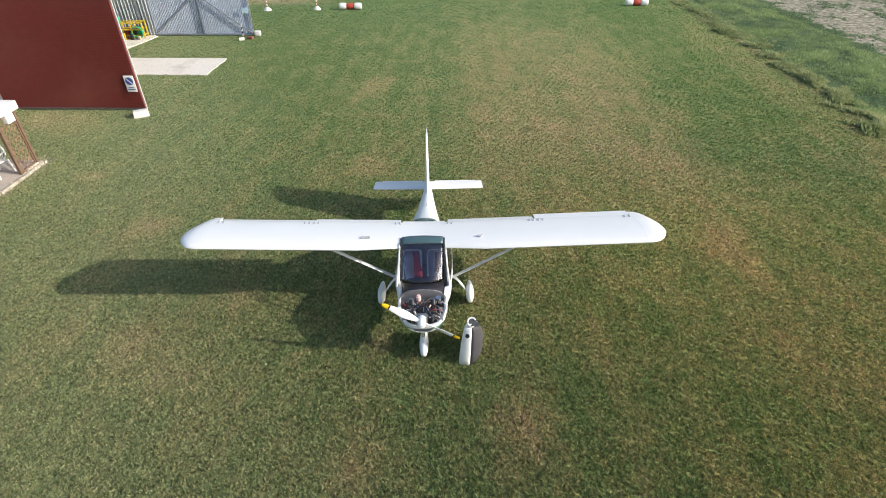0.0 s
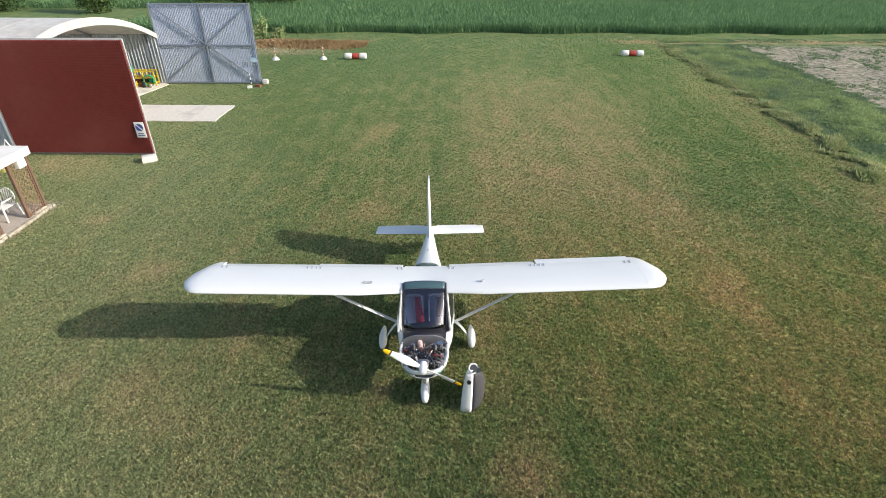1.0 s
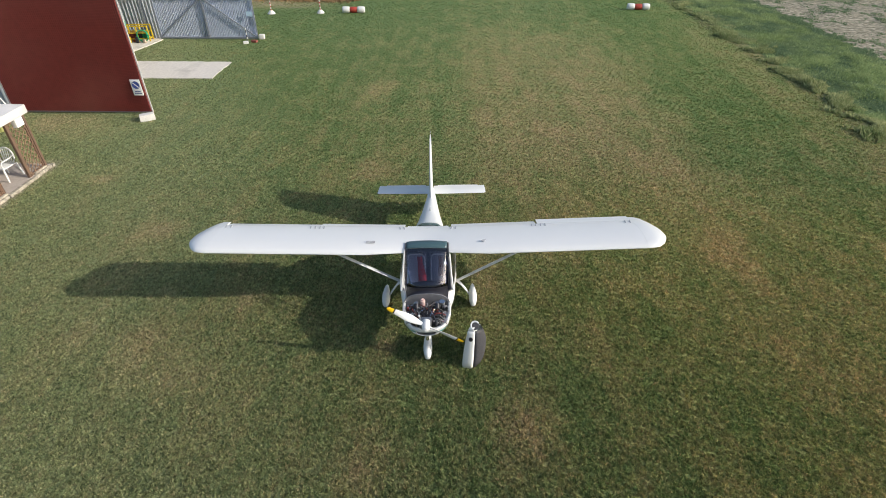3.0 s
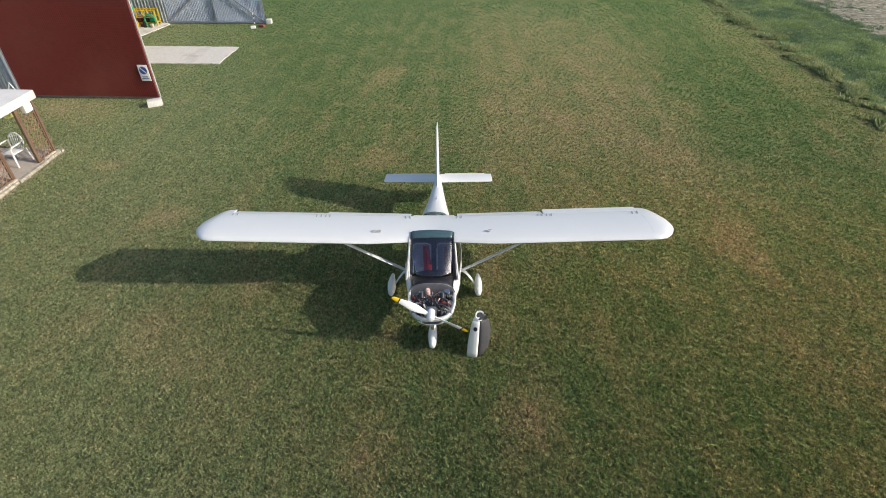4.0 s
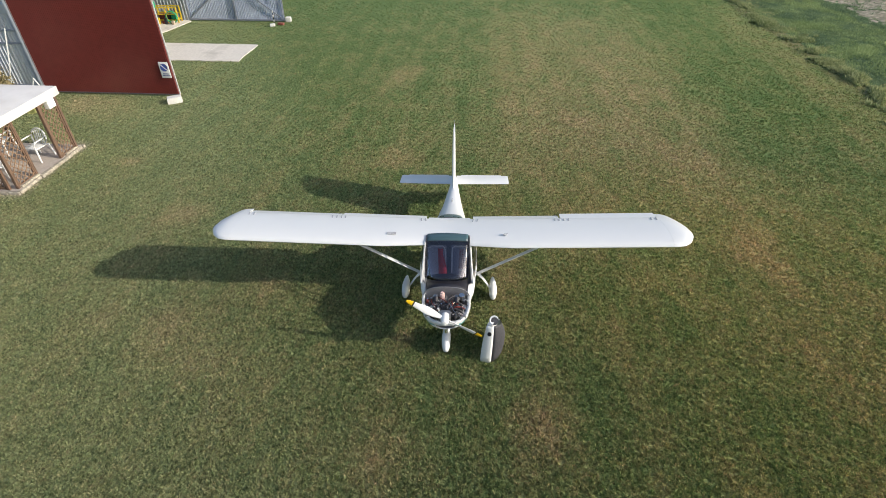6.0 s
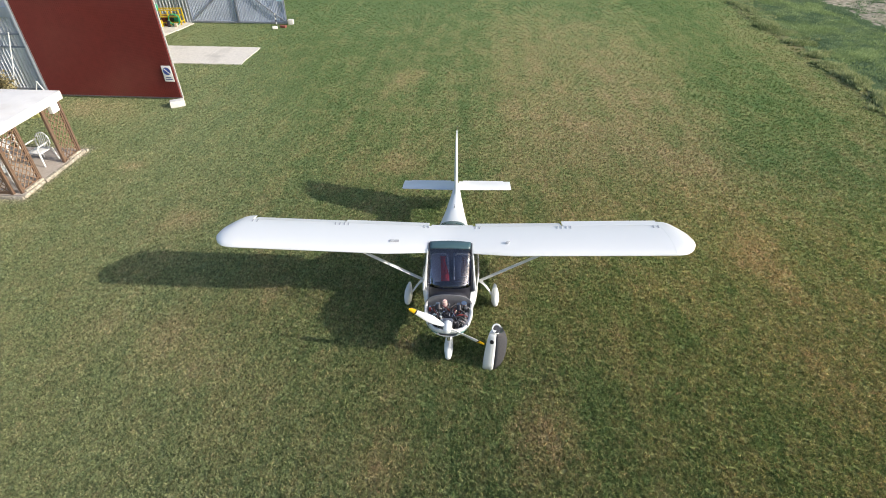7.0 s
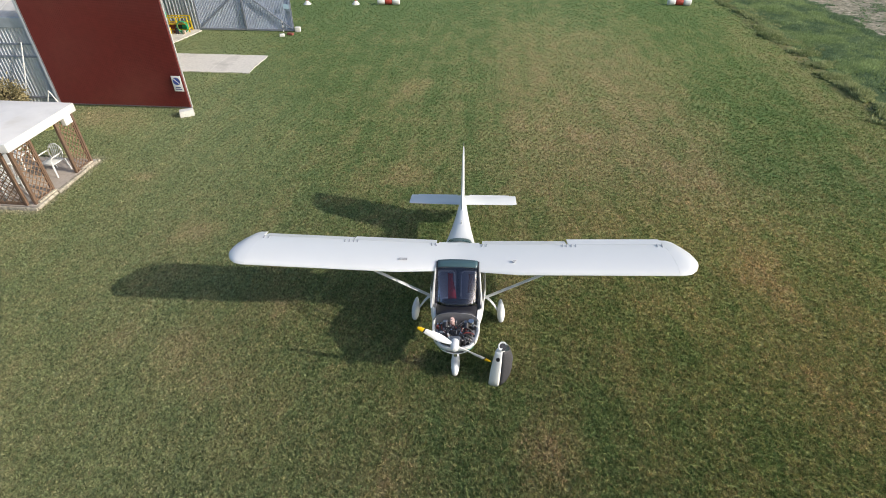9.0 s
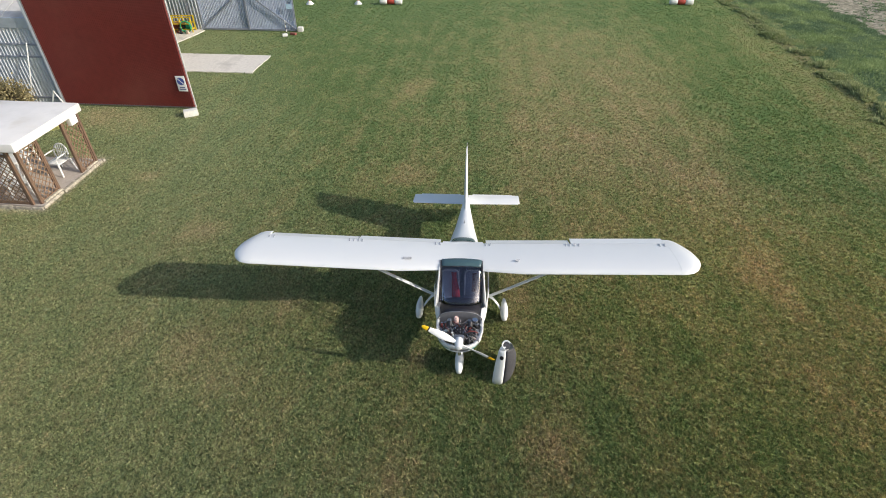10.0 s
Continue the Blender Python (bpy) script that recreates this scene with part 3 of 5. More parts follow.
# ---- pergola ----
def bar(bm, a, b, w, t):
    a, b = Vector(a), Vector(b)
    turn = (b - a).to_track_quat("X", "Z").to_matrix().to_4x4()
    return box(bm, (-(b - a).length / 2, -t / 2, -w / 2), ((b - a).length / 2, t / 2, w / 2), 0.0, Matrix.Translation((a + b) / 2) @ turn)


def lattice(m, width, height):
    """A wooden trellis panel in the plane x, z with crossed slats."""
    t = thing("trellis", "brown wooden trellis panel with crossed slats", "trellis", m, "pergola trellis panels")
    for a, b in (((0, 0, 0), (0, 0, height)), ((width, 0, 0), (width, 0, height)), ((0, 0, height), (width, 0, height)), ((0, 0, 0.05), (width, 0, 0.05))):
        bm = bmesh.new()
        bar(bm, a, b, 0.07, 0.05)
        part("frame_bar", bm, WOOD, t, flat=True)
    gap = 0.19
    for sign, off in ((1, -0.009), (-1, 0.009)):
        k = -height if sign > 0 else 0.0
        while k < width + (0 if sign > 0 else height):
            ends = []
            for z in (0.05, height):
                ends.append((k + sign * z if sign > 0 else k - z, z))
            (xa, za), (xb, zb) = ends
            lo, hi = sorted(((xa, za), (xb, zb)))
            f = lambda x: lo[1] + (x - lo[0]) * (hi[1] - lo[1]) / (hi[0] - lo[0])
            x0, x1 = max(0.0, lo[0]), min(width, hi[0])
            if x1 - x0 > 0.05:
                bm = bmesh.new()
                bar(bm, (x0, off, f(x0)), (x1, off, f(x1)), 0.024, 0.012)
                part("slat", bm, WOOD_PALE, t, flat=True)
            k += gap
    return t


KERB = surface("worn_kerb", (0.40, 0.36, 0.29), 0.9, vary=0.55, grain=9)


def pergola():
    bm = bmesh.new()
    box(bm, (-18.5, 12.42, -0.15), (-13.32, 15.42, 0.07), 0.025)
    tagged(part("pergola_slab", bm, PAVING, flat=True), "low reddish paved slab under the pergola", "pavement", kind="structure")
    kerb = new("pergola_kerb")
    tagged(kerb, "worn beige concrete kerb stones round the pergola slab", "kerb", kind="structure")
    chips = random.Random(12)
    y = 12.36
    while y < 15.4:
        run = min(chips.uniform(0.42, 0.60), 15.46 - y)
        bm = bmesh.new()
        box(bm, (-13.31, y, -0.1), (-13.20 + chips.uniform(-0.02, 0.03), y + run - 0.012, 0.078 + chips.uniform(-0.012, 0.010)), 0.022)
        part("kerb_stone", bm, KERB, kerb, flat=True)
        y += run
    x = -18.5
    while x < -13.3:
        run = min(chips.uniform(0.42, 0.60), -13.19 - x)
        bm = bmesh.new()
        box(bm, (x, 12.28 + chips.uniform(-0.02, 0.02), -0.1), (x + run - 0.012, 12.355, 0.078 + chips.uniform(-0.012, 0.010)), 0.022)
        part("kerb_stone", bm, KERB, kerb, flat=True)
        x += run
    for y0, y1 in ((14.62, 15.22), (12.60, 13.36)):
        bm = bmesh.new()
        box(bm, (-13.39, y0, 0.06), (-13.28, y1 - 0.32, 0.13), 0.02)
        box(bm, (-13.385, y1 - 0.31, 0.06), (-13.285, y1, 0.125), 0.02)
        tagged(part("concrete_block", bm, KERB, flat=True), "beige concrete blocks laid along the trellis foot", "block")
    p = thing("pergola", "open wooden pergola with a flat white roof", "pergola")
    bm = bmesh.new()
    box(bm, (-18.7, 12.2, 1.94), (-13.02, 15.15, 2.2), 0.03)
    part("roof", bm, ROOF_WHITE, p, "white flat roof with a deep fascia")
    for x, y in ((-13.36, 14.46), (-13.33, 15.2), (-13.38, 13.33), (-13.38, 12.54), (-13.60, 12.46), (-15.6, 12.52), (-17.9, 12.52), (-15.6, 15.3), (-17.9, 15.3)):
        bm = bmesh.new()
        box(bm, (x - 0.04, y - 0.04, 0.07), (x + 0.04, y + 0.04, 2.0 if y < 15.1 else 1.99), 0.006)
        part("post", bm, WOOD, p, flat=True)
    for y in (12.52, 15.05):
        bm = bmesh.new()
        box(bm, (-18.4, y - 0.04, 1.88), (-13.3, y + 0.04, 1.995), 0.006)
        part("beam", bm, WOOD, p, flat=True)
    lattice(pose(-13.35, 14.50, 0.07, 0, 0, 90), 0.66, 1.75)
    lattice(pose(-13.38, 12.58, 0.07, 0, 0, 90), 0.71, 1.75)
    lattice(pose(-15.56, 12.46, 0.07), 1.92, 1.62)
    lattice(pose(-17.86, 12.47, 0.07), 2.2, 1.62)


pergola()


# ---- the light aircraft ----
MAROON_CLOTH = surface("maroon_cloth", (0.10, 0.018, 0.022), 0.8, vary=0.25)
HATCH = surface("hatch_grey", (0.46, 0.46, 0.47), 0.5, vary=0.3, grain=20)
HINGE = surface("hinge_grey", (0.40, 0.41, 0.44), 0.5)
AIR = pose(-0.40, 7.02, 0.0, 0, -0.75, 1.6)
plane = thing("light_aircraft", "white high-wing light aircraft parked with its engine cowling off", "aircraft", AIR)


def airfoil(n=14, thick=0.135):
    """Unit section: upper surface from the tail to the nose, then the lower one back."""
    xs = [0.5 * (1 + math.cos(math.pi * k / n)) for k in range(n + 1)]
    half = lambda u: 5 * thick * (0.2969 * math.sqrt(u) - 0.126 * u - 0.3516 * u**2 + 0.2843 * u**3 - 0.1036 * u**4)
    camber = lambda u: 0.022 * 4 * u * (1 - u)
    up = [(u, camber(u) + half(u)) for u in xs]
    low = [(u, camber(u) - half(u) * 0.75) for u in xs[::-1][1:-1]]
    return up + low


def wing_edges(x):
    """Leading and trailing edge along the half span."""
    le, te = 1.20, 2.62
    x = abs(x)
    if x < 1.25:
        le += 0.10 * (1.25 - x) / 0.8
    if x > 4.30:
        te = float(np.interp(x, (4.30, 4.46, 4.56, 4.68, 4.77, 4.805, 4.815), (2.62, 2.60, 2.52, 2.31, 2.09, 1.88, 1.74)))
        le = float(np.interp(x, (4.30, 4.42, 4.56, 4.68, 4.76, 4.80, 4.815), (1.20, 1.205, 1.25, 1.36, 1.50, 1.60, 1.70)))
    return le, te


def wing_point(x, y, w, s):
    """A point of the wing at half-span x: w is the height over the chord line."""
    return Vector((s * x, y, 1.845 + 0.029 * abs(x) - (y - 1.2) * 0.135 + w))


def wing_piece(bm, xs, u0, u1, s, drop=0.0):
    sec = airfoil()
    rings = []
    for x in xs:
        le, te = wing_edges(x)
        chord = te - le
        ring = []
        for u, w in sec:
            v = min(max(u, u0), u1)
            if v != u:
                k = 5 * 0.135 * (0.2969 * math.sqrt(v) - 0.126 * v - 0.3516 * v**2 + 0.2843 * v**3 - 0.1036 * v**4)
                c = 0.088 * v * (1 - v)
                w = c + k if w > 0.088 * u * (1 - u) else c - 0.75 * k
            ring.append(wing_point(x, le + v * chord, w * chord - drop * max(0.0, (v - u0)), s))
        rings.append(ring)
    lofted(bm, rings)
    bmesh.ops.remove_doubles(bm, verts=bm.verts, dist=0.0008)
    return bm


def build_wing(s):
    wing = thing("wing", "", "")
    wing.parent = plane
    hinge = 0.80
    tip = [4.31, 4.40, 4.46, 4.51, 4.56, 4.62, 4.68, 4.73, 4.77, 4.795, 4.807, 4.815]
    for name, xs, a, b in (("wing_panel", [0.44, 0.8, 1.25, 2.0, 3.0, 4.308], 0.0, hinge),
                           ("flap", [0.50, 1.2, 2.30], hinge + 0.006, 1.0), ("aileron", [2.335, 3.2, 4.295], hinge + 0.006, 1.0)):
        bm = bmesh.new()
        wing_piece(bm, xs, a, b, s, {"wing_panel": 0.0, "flap": 0.10, "aileron": 0.22 if s < 0 else -0.14}[name])
        part(name, bm, WHITE, wing)
    bm = bmesh.new()
    wing_piece(bm, tip, 0.0, 1.0, s)
    part("wing_tip", bm, WHITE, wing)
    for x in (0.50, 0.59, 2.20, 2.285, 2.385, 2.48, 4.16, 4.26):
        le, te = wing_edges(x)
        y = le + hinge * (te - le) - 0.09
        u = (y - le) / (te - le)
        p = wing_point(x, y, (te - le) * (0.088 * u * (1 - u) + 0.675 * (0.2969 * math.sqrt(u) - 0.126 * u - 0.3516 * u**2 + 0.2843 * u**3 - 0.1036 * u**4)), s)
        bm = bmesh.new()
        box(bm, (-0.011, -0.070, -0.02), (0.011, 0.070, 0.013), 0.004, Matrix.Translation(p) @ pose(0, 0, 0, -14, 0, -9 * s))
        part("hinge_bracket", bm, HINGE, wing, flat=True)
    return wing


for side in (-1, 1):
    build_wing(side)
bm = bmesh.new()
wing_piece(bm, [-0.4398, -0.2, 0.0, 0.2, 0.4398], 0.19, 0.86, 1)
part("wing_centre", bm, WHITE, plane)
# filler hatch and cap on the wing top
bm = bmesh.new()
p = wing_point(1.12, 1.52, 0.13, -1)
box(bm, p + Vector((-0.09, -0.035, -0.006)), p + Vector((0.09, 0.035, 0.006)), 0.005)
part("wing_hatch", bm, HATCH, plane, "grey metal hatch plate", flat=True)
bm = bmesh.new()
p = wing_point(1.13, 1.52, 0.13, 1)
rod(bm, p - Vector((0, 0, 0.01)), p + Vector((0, 0, 0.014)), 0.03, sides=14)
bar(bm, p + Vector((-0.04, -0.015, 0.016)), p + Vector((0.05, 0.025, 0.016)), 0.016, 0.010)
part("fuel_cap", bm, HINGE, plane, "dark fuel filler cap")


# fuselage: cabin tub, tail cone
def tub_ring(y, hw, rim, bot, inset=0.0):
    """An open trough section: rim, side, rounded bottom, side, rim."""
    half = [Vector((hw - inset, y, rim)), Vector((hw, y, rim - 0.10)), Vector((hw, y, bot + 0.26))]
    for d in range(10, 91, 16):
        a = radians(d)
        half.append(Vector((hw * math.cos(a) ** 0.6, y, bot + 0.24 - 0.24 * math.sin(a) ** 0.8)))
    return half + [Vector((-p.x, p.y, p.z)) for p in half[::-1]]


bm = bmesh.new()
lofted(bm, [tub_ring(*a) for a in ((0.74, 0.455, 1.06, 0.66, 0.05), (0.99, 0.51, 1.09, 0.63, 0.09), (1.08, 0.53, 1.09, 0.62, 0.03), (1.3, 0.555, 1.09, 0.61), (1.8, 0.565, 1.09, 0.60), (2.3, 0.545, 1.10, 0.60))], closed=False)
thicken(part("cabin_tub", bm, WHITE, plane), 0.012)
bm = bmesh.new()
box(bm, (-0.44, 0.80, 0.68), (0.44, 2.25, 0.71), 0.01)
part("cabin_floor", bm, SEAT, plane, flat=True)
bm = bmesh.new()
rings = [oval(y, hw, top, bot, pw) for y, hw, top, bot, pw in
         ((2.26, 0.545, 1.78, 0.60, 3.0), (2.6, 0.48, 1.62, 0.61, 2.6), (3.2, 0.36, 1.38, 0.62, 2.3), (4.0, 0.25, 1.20, 0.63, 2.1),
          (4.8, 0.155, 1.08, 0.65, 2.0), (5.4, 0.09, 1.00, 0.66, 2.0), (5.75, 0.035, 0.93, 0.70, 2.0))]
lofted(bm, rings)
part("tail_cone", bm, WHITE, plane)
bm = bmesh.new()
rings = [[Vector((0.30 * math.sin(a) * k, y, z + 0.10 * math.cos(a) * k)) for a in [radians(d) for d in range(-80, 81, 16)]] for y, z, k in ((2.60, 1.55, 0.95), (2.72, 1.515, 0.92), (2.86, 1.462, 0.84))]
lofted(bm, rings, closed=False)
part("rear_window", bm, SKYLIGHT, plane, "small tinted rear window")
bm = bmesh.new()
box(bm, (-0.008, 3.88, 1.20), (0.008, 3.97, 1.28), 0.004)
part("antenna", bm, HATCH, plane)
# tail surfaces
bm = bmesh.new()
rings = []
for z, le, te, t in ((0.92, 4.55, 5.72, 0.05), (1.15, 4.77, 5.80, 0.05), (1.7, 4.94, 5.88, 0.042), (2.1, 5.07, 5.92, 0.033), (2.25, 5.18, 5.92, 0.028), (2.33, 5.40, 5.90, 0.02)):
    c = te - le
    rings.append([Vector((sx * t * w, le + c * u, z)) for sx, u, w in ((0, 0, 0), (1, 0.08, 0.6), (1, 0.3, 1), (1, 0.66, 0.75), (0.4, 0.70, 0.6), (-0.4, 0.70, 0.6), (-1, 0.66, 0.75), (-1, 0.3, 1), (-1, 0.08, 0.6))])
lofted(bm, rings)
bmesh.ops.remove_doubles(bm, verts=bm.verts, dist=0.0005)
part("fin", bm, WHITE, plane)
bm = bmesh.new()
rings = []
for z, le, te, t in ((0.76, 5.33, 5.94, 0.03), (1.15, 5.48, 6.02, 0.034), (1.7, 5.585, 6.04, 0.028), (2.1, 5.65, 6.03, 0.024), (2.25, 5.685, 6.01, 0.020), (2.34, 5.72, 5.97, 0.015)):
    c = te - le
    rings.append([Vector((sx * t * w, le + c * u, z)) for sx, u, w in ((0.6, 0, 1), (1, 0.2, 1), (0.3, 1, 0.5), (-0.3, 1, 0.5), (-1, 0.2, 1), (-0.6, 0, 1))])
lofted(bm, rings)
part("rudder", bm, WHITE, plane)
bm = bmesh.new()
rod(bm, (0, 5.9, 2.34), (0, 5.9, 2.42), 0.02, 0.012)
part("beacon", bm, CHROME, plane)
for s in (-1, 1):
    bm = bmesh.new()
    rings = []
    for x, le in ((0.05, 5.22), (0.7, 5.235), (1.40, 5.25), (1.45, 5.28)):
        c = 5.92 - le - (0.02 if x > 1.42 else 0)
        tp = 0.3 if x > 1.42 else 1.0
        rings.append([Vector((s * x, le + u * c, 0.93 - 0.20 * u * c + w * 0.62 * c * tp)) for u, w in airfoil(9, 0.12)])
    lofted(bm, rings)
    bmesh.ops.remove_doubles(bm, verts=bm.verts, dist=0.0005)
    stab = part("stabilator", bm, WHITE, plane)
    bm = bmesh.new()
    box(bm, (s * 0.72 - 0.55, 5.915, 0.779), (s * 0.72 + 0.55, 5.965, 0.788), 0.003)
    part("trim_tab", bm, WHITE, stab, flat=True)

# cabin glazing and frames
def windscreen_point(u, v, swell=0.0):
    """u across from -1 to 1, v from the base to the top."""
    x = u * (0.40 + 0.01 * (1 - v) + 0.012 * math.sin(math.pi * v))
    y = 0.97 + 0.36 * v**1.1 - (0.13 * (1 - 0.85 * v)) * (1 - abs(u) ** 3) + swell
    z = 1.27 + 0.64 * v + 0.03 * (1 - u * u)
    return Vector((x, y, z))


bm = bmesh.new()
lofted(bm, [[windscreen_point(u / 8, v / 10) for u in range(-8, 9)] for v in range(11)], closed=False)
screen = thicken(part("windscreen", bm, WINDSCREEN, plane, "tinted curved windscreen"), 0.004)
screen.visible_shadow = False
bm = bmesh.new()
lofted(bm, [[Vector((u / 8 * 0.405, 1.335 + 0.012 + v * 0.185 - 0.02 * (1 - (u / 8) ** 2) * (1 - v), 1.915 + 0.03 * (1 - (u / 8) ** 2) + 0.035 * v)) for u in range(-8, 9)] for v in (0, 0.5, 1)], closed=False)
thicken(part("skylight", bm, SKYLIGHT, plane, "teal tinted roof light"), 0.004)
for s in (-1, 1):
    bm = bmesh.new()
    tube(bm, [windscreen_point(s, v / 6) + Vector((s * 0.012, 0, 0)) for v in range(7)] + [Vector((s * 0.415, 1.52, 1.93))], 0.009, 6)
    part("screen_pillar", bm, BLACK, plane)
    door = thing("cabin_door", "", "")
    door.parent = plane
    loop = [(0.52, 1.02, 1.10), (0.475, 1.18, 1.50), (0.45, 1.36, 1.82), (0.46, 1.75, 1.85), (0.49, 2.12, 1.78), (0.55, 2.16, 1.45), (0.575, 2.1, 1.10), (0.575, 1.55, 1.07), (0.52, 1.02, 1.10)]
    bm = bmesh.new()
    tube(bm, [(s * x, y, z) for x, y, z in loop], 0.018, 6)
    part("door_frame", bm, WHITE, door)
    bm = bmesh.new()
    vs = [bm.verts.new((s * x, y, z)) for x, y, z in loop[:-1]]
    mid = bm.verts.new((s * 0.56, 1.62, 1.45))
    for k in range(len(vs)):
        bm.faces.new((vs[k], vs[(k + 1) % len(vs)], mid))
    pane = part("door_pane", bm, CLEAR, door, "clear bulged side window")
    pane.visible_shadow = False
    bm = bmesh.new()
    tube(bm, [(s * 0.50, 1.0, 1.0), (s * 0.47, 1.25, 1.45), (s * 0.45, 1.55, 1.88)], 0.02, 6)
    part("cabin_tube", bm, WHITE, plane)

bm = bmesh.new()
rings = [[Vector((hw * math.sin(a), y, zb + h * math.cos(a))) for a in [radians(d) for d in range(-78, 79, 13)]] for y, hw, zb, h in ((0.755, 0.40, 1.0, 0.235), (0.86, 0.40, 1.02, 0.225), (1.0, 0.42, 1.05, 0.18), (1.22, 0.42, 1.05, 0.13))]
lofted(bm, rings, closed=False)
thicken(part("scuttle", bm, BLACK, plane, "matt black panel ahead of the windscreen"), 0.01)
bm = bmesh.new()
box(bm, (-0.42, 1.14, 0.85), (0.42, 1.20, 1.17), 0.02)
dash = part("instrument_panel", bm, BLACK, plane)
for k, (x, z) in enumerate([(-0.3, 1.09), (-0.19, 1.09), (-0.08, 1.09), (0.1, 1.08), (0.22, 1.08), (-0.3, 0.97), (-0.19, 0.97), (0.16, 0.96)]):
    bm = bmesh.new()
    rod(bm, (x, 1.198, z), (x, 1.21, z), 0.042, sides=14)
    part("dial", bm, GREY_METAL, dash)
for s in (-1, 1):
    seat = thing("cabin_seat", "", "")
    seat.parent = plane
    bm = bmesh.new()
    box(bm, (s * 0.22 - 0.2, 1.30, 0.62), (s * 0.22 + 0.2, 1.78, 0.78), 0.05)
    part("cushion", bm, SEAT, seat)
    bm = bmesh.new()
    box(bm, (-0.195, -0.05, 0), (0.195, 0.05, 0.66), 0.045, Matrix.Translation((s * 0.235, 1.74, 0.76)) @ pose(0, 0, 0, -12))
    part("backrest", bm, SEAT, seat)
    bm = bmesh.new()
    tube(bm, [(s * 0.065, 1.66, 0.86), (s * 0.07, 1.80, 1.30), (s * 0.085, 1.815, 1.39), (s * 0.13, 1.82, 1.43), (s * 0.36, 1.82, 1.43), (s * 0.415, 1.815, 1.39), (s * 0.425, 1.80, 1.30)], 0.017, 6)
    part("seat_tube", bm, PLASTIC, seat, "pale seat edge")
    bm = bmesh.new()
    if s < 0:
        rings = [[Vector((xc - hw, y - 0.03, z)), Vector((xc, y - 0.045, z)), Vector((xc + hw, y - 0.03, z))] for xc, hw, y, z in ((-0.17, 0.055, 1.80, 1.41), (-0.165, 0.05, 1.765, 1.28), (-0.15, 0.065, 1.71, 1.2), (-0.125, 0.085, 1.66, 1.0), (-0.12, 0.09, 1.62, 0.82))]
        lofted(bm, rings, closed=False)
    else:
        rings = [[Vector((xc - hw, y - 0.03, z)), Vector((xc, y - 0.045, z)), Vector((xc + hw, y - 0.03, z))] for xc, hw, y, z in ((0.27, 0.05, 1.80, 1.41), (0.27, 0.045, 1.74, 1.3), (0.26, 0.05, 1.66, 1.0))]
        lofted(bm, rings, closed=False)
    thicken(part("seat_belt", bm, RED if s < 0 else MAROON_CLOTH, seat, "red seat harness"), 0.008)
bm = bmesh.new()
box(bm, (-0.11, -0.07, 0), (0.11, 0.07, 0.008), 0.003, pose(-0.27, 1.42, 0.79, 8, 4, 14))
part("paper", bm, PLASTIC, plane, "white sheet lying on the seat", flat=True)
bm = bmesh.new()
tube(bm, [(0.0, 1.25, 0.6), (0.0, 1.35, 0.85), (0.0, 1.33, 0.98)], 0.014, 6)
part("control_stick", bm, BLACK, plane)
bm = bmesh.new()
box(bm, (-0.5, 2.24, 0.68), (0.5, 2.27, 1.75), 0.01)
part("cabin_bulkhead", bm, SEAT, plane)

# engine bay
bm = bmesh.new()
lofted(bm, [oval(0.735, 0.455, 1.235, 0.66, 2.6), oval(0.75, 0.455, 1.235, 0.66, 2.6)])
part("firewall", bm, FIREWALL, plane, "grey firewall arch")
bm = bmesh.new()
rings = []
for y, hw, top, bot in ((0.74, 0.455, 1.00, 0.66), (0.5, 0.45, 0.98, 0.665), (0.28, 0.40, 0.96, 0.69), (0.14, 0.30, 0.95, 0.735), (0.07, 0.20, 0.96, 0.79)):
    rings.append([Vector((hw * math.copysign(abs(math.sin(a)) ** 0.75, math.sin(a)), y, top - (top - bot) * abs(math.cos(a)) ** 0.75)) for a in [radians(d) for d in range(-90, 91, 10)]])
lofted(bm, rings, closed=False)
bowl = thicken(part("lower_cowl", bm, WHITE, plane, "white lower cowling"), 0.012)
rim = [r[0] for r in rings] + [Vector((-0.1, 0.045, 0.955)), Vector((0.1, 0.045, 0.955))] + [r[-1] for r in rings[::-1]]
bm = bmesh.new()
inward = [Vector((p.x * 0.90, p.y + 0.045 * max(0.0, 1 - p.y / 0.3), p.z + 0.012)) for p in rim]
outward = [Vector((p.x * 1.03, p.y - 0.02, p.z - 0.035)) for p in rim]
lofted(bm, [inward, [p + Vector((0, 0, 0.016)) for p in rim], outward], closed=False)
thicken(part("cowl_rim", bm, WHITE, plane, "broad white lip of the lower cowling"), 0.012)
bm = bmesh.new()
strip = [[p + Vector((0.008 * (1 if p.x > 0 else -1), -0.012, 0)) for p in (r[-1 - k] for r in rings)] for k in (1, 2)]
strip2 = [[p + Vector((-0.008, -0.012, 0)) for p in (r[k] for r in rings)] for k in (1, 2)]
lofted(bm, strip, closed=False)
part("cowl_stripe", bm, TEAL, plane, "teal stripe")
bm = bmesh.new()
lofted(bm, strip2, closed=False)
part("cowl_stripe", bm, TEAL, plane, "teal stripe")
engine = thing("engine", "", "")
engine.parent = plane
tagged(engine, "exposed four-cylinder engine with red hoses")
bm = bmesh.new()
box(bm, (-0.13, 0.2, 0.82), (0.13, 0.58, 1.02), 0.03)
part("crankcase", bm, DARK_METAL, engine)
bm = bmesh.new()
box(bm, (-0.10, 0.05, 0.95), (0.10, 0.24, 1.12), 0.03)
part("gearbox", bm, GREY_METAL, engine)
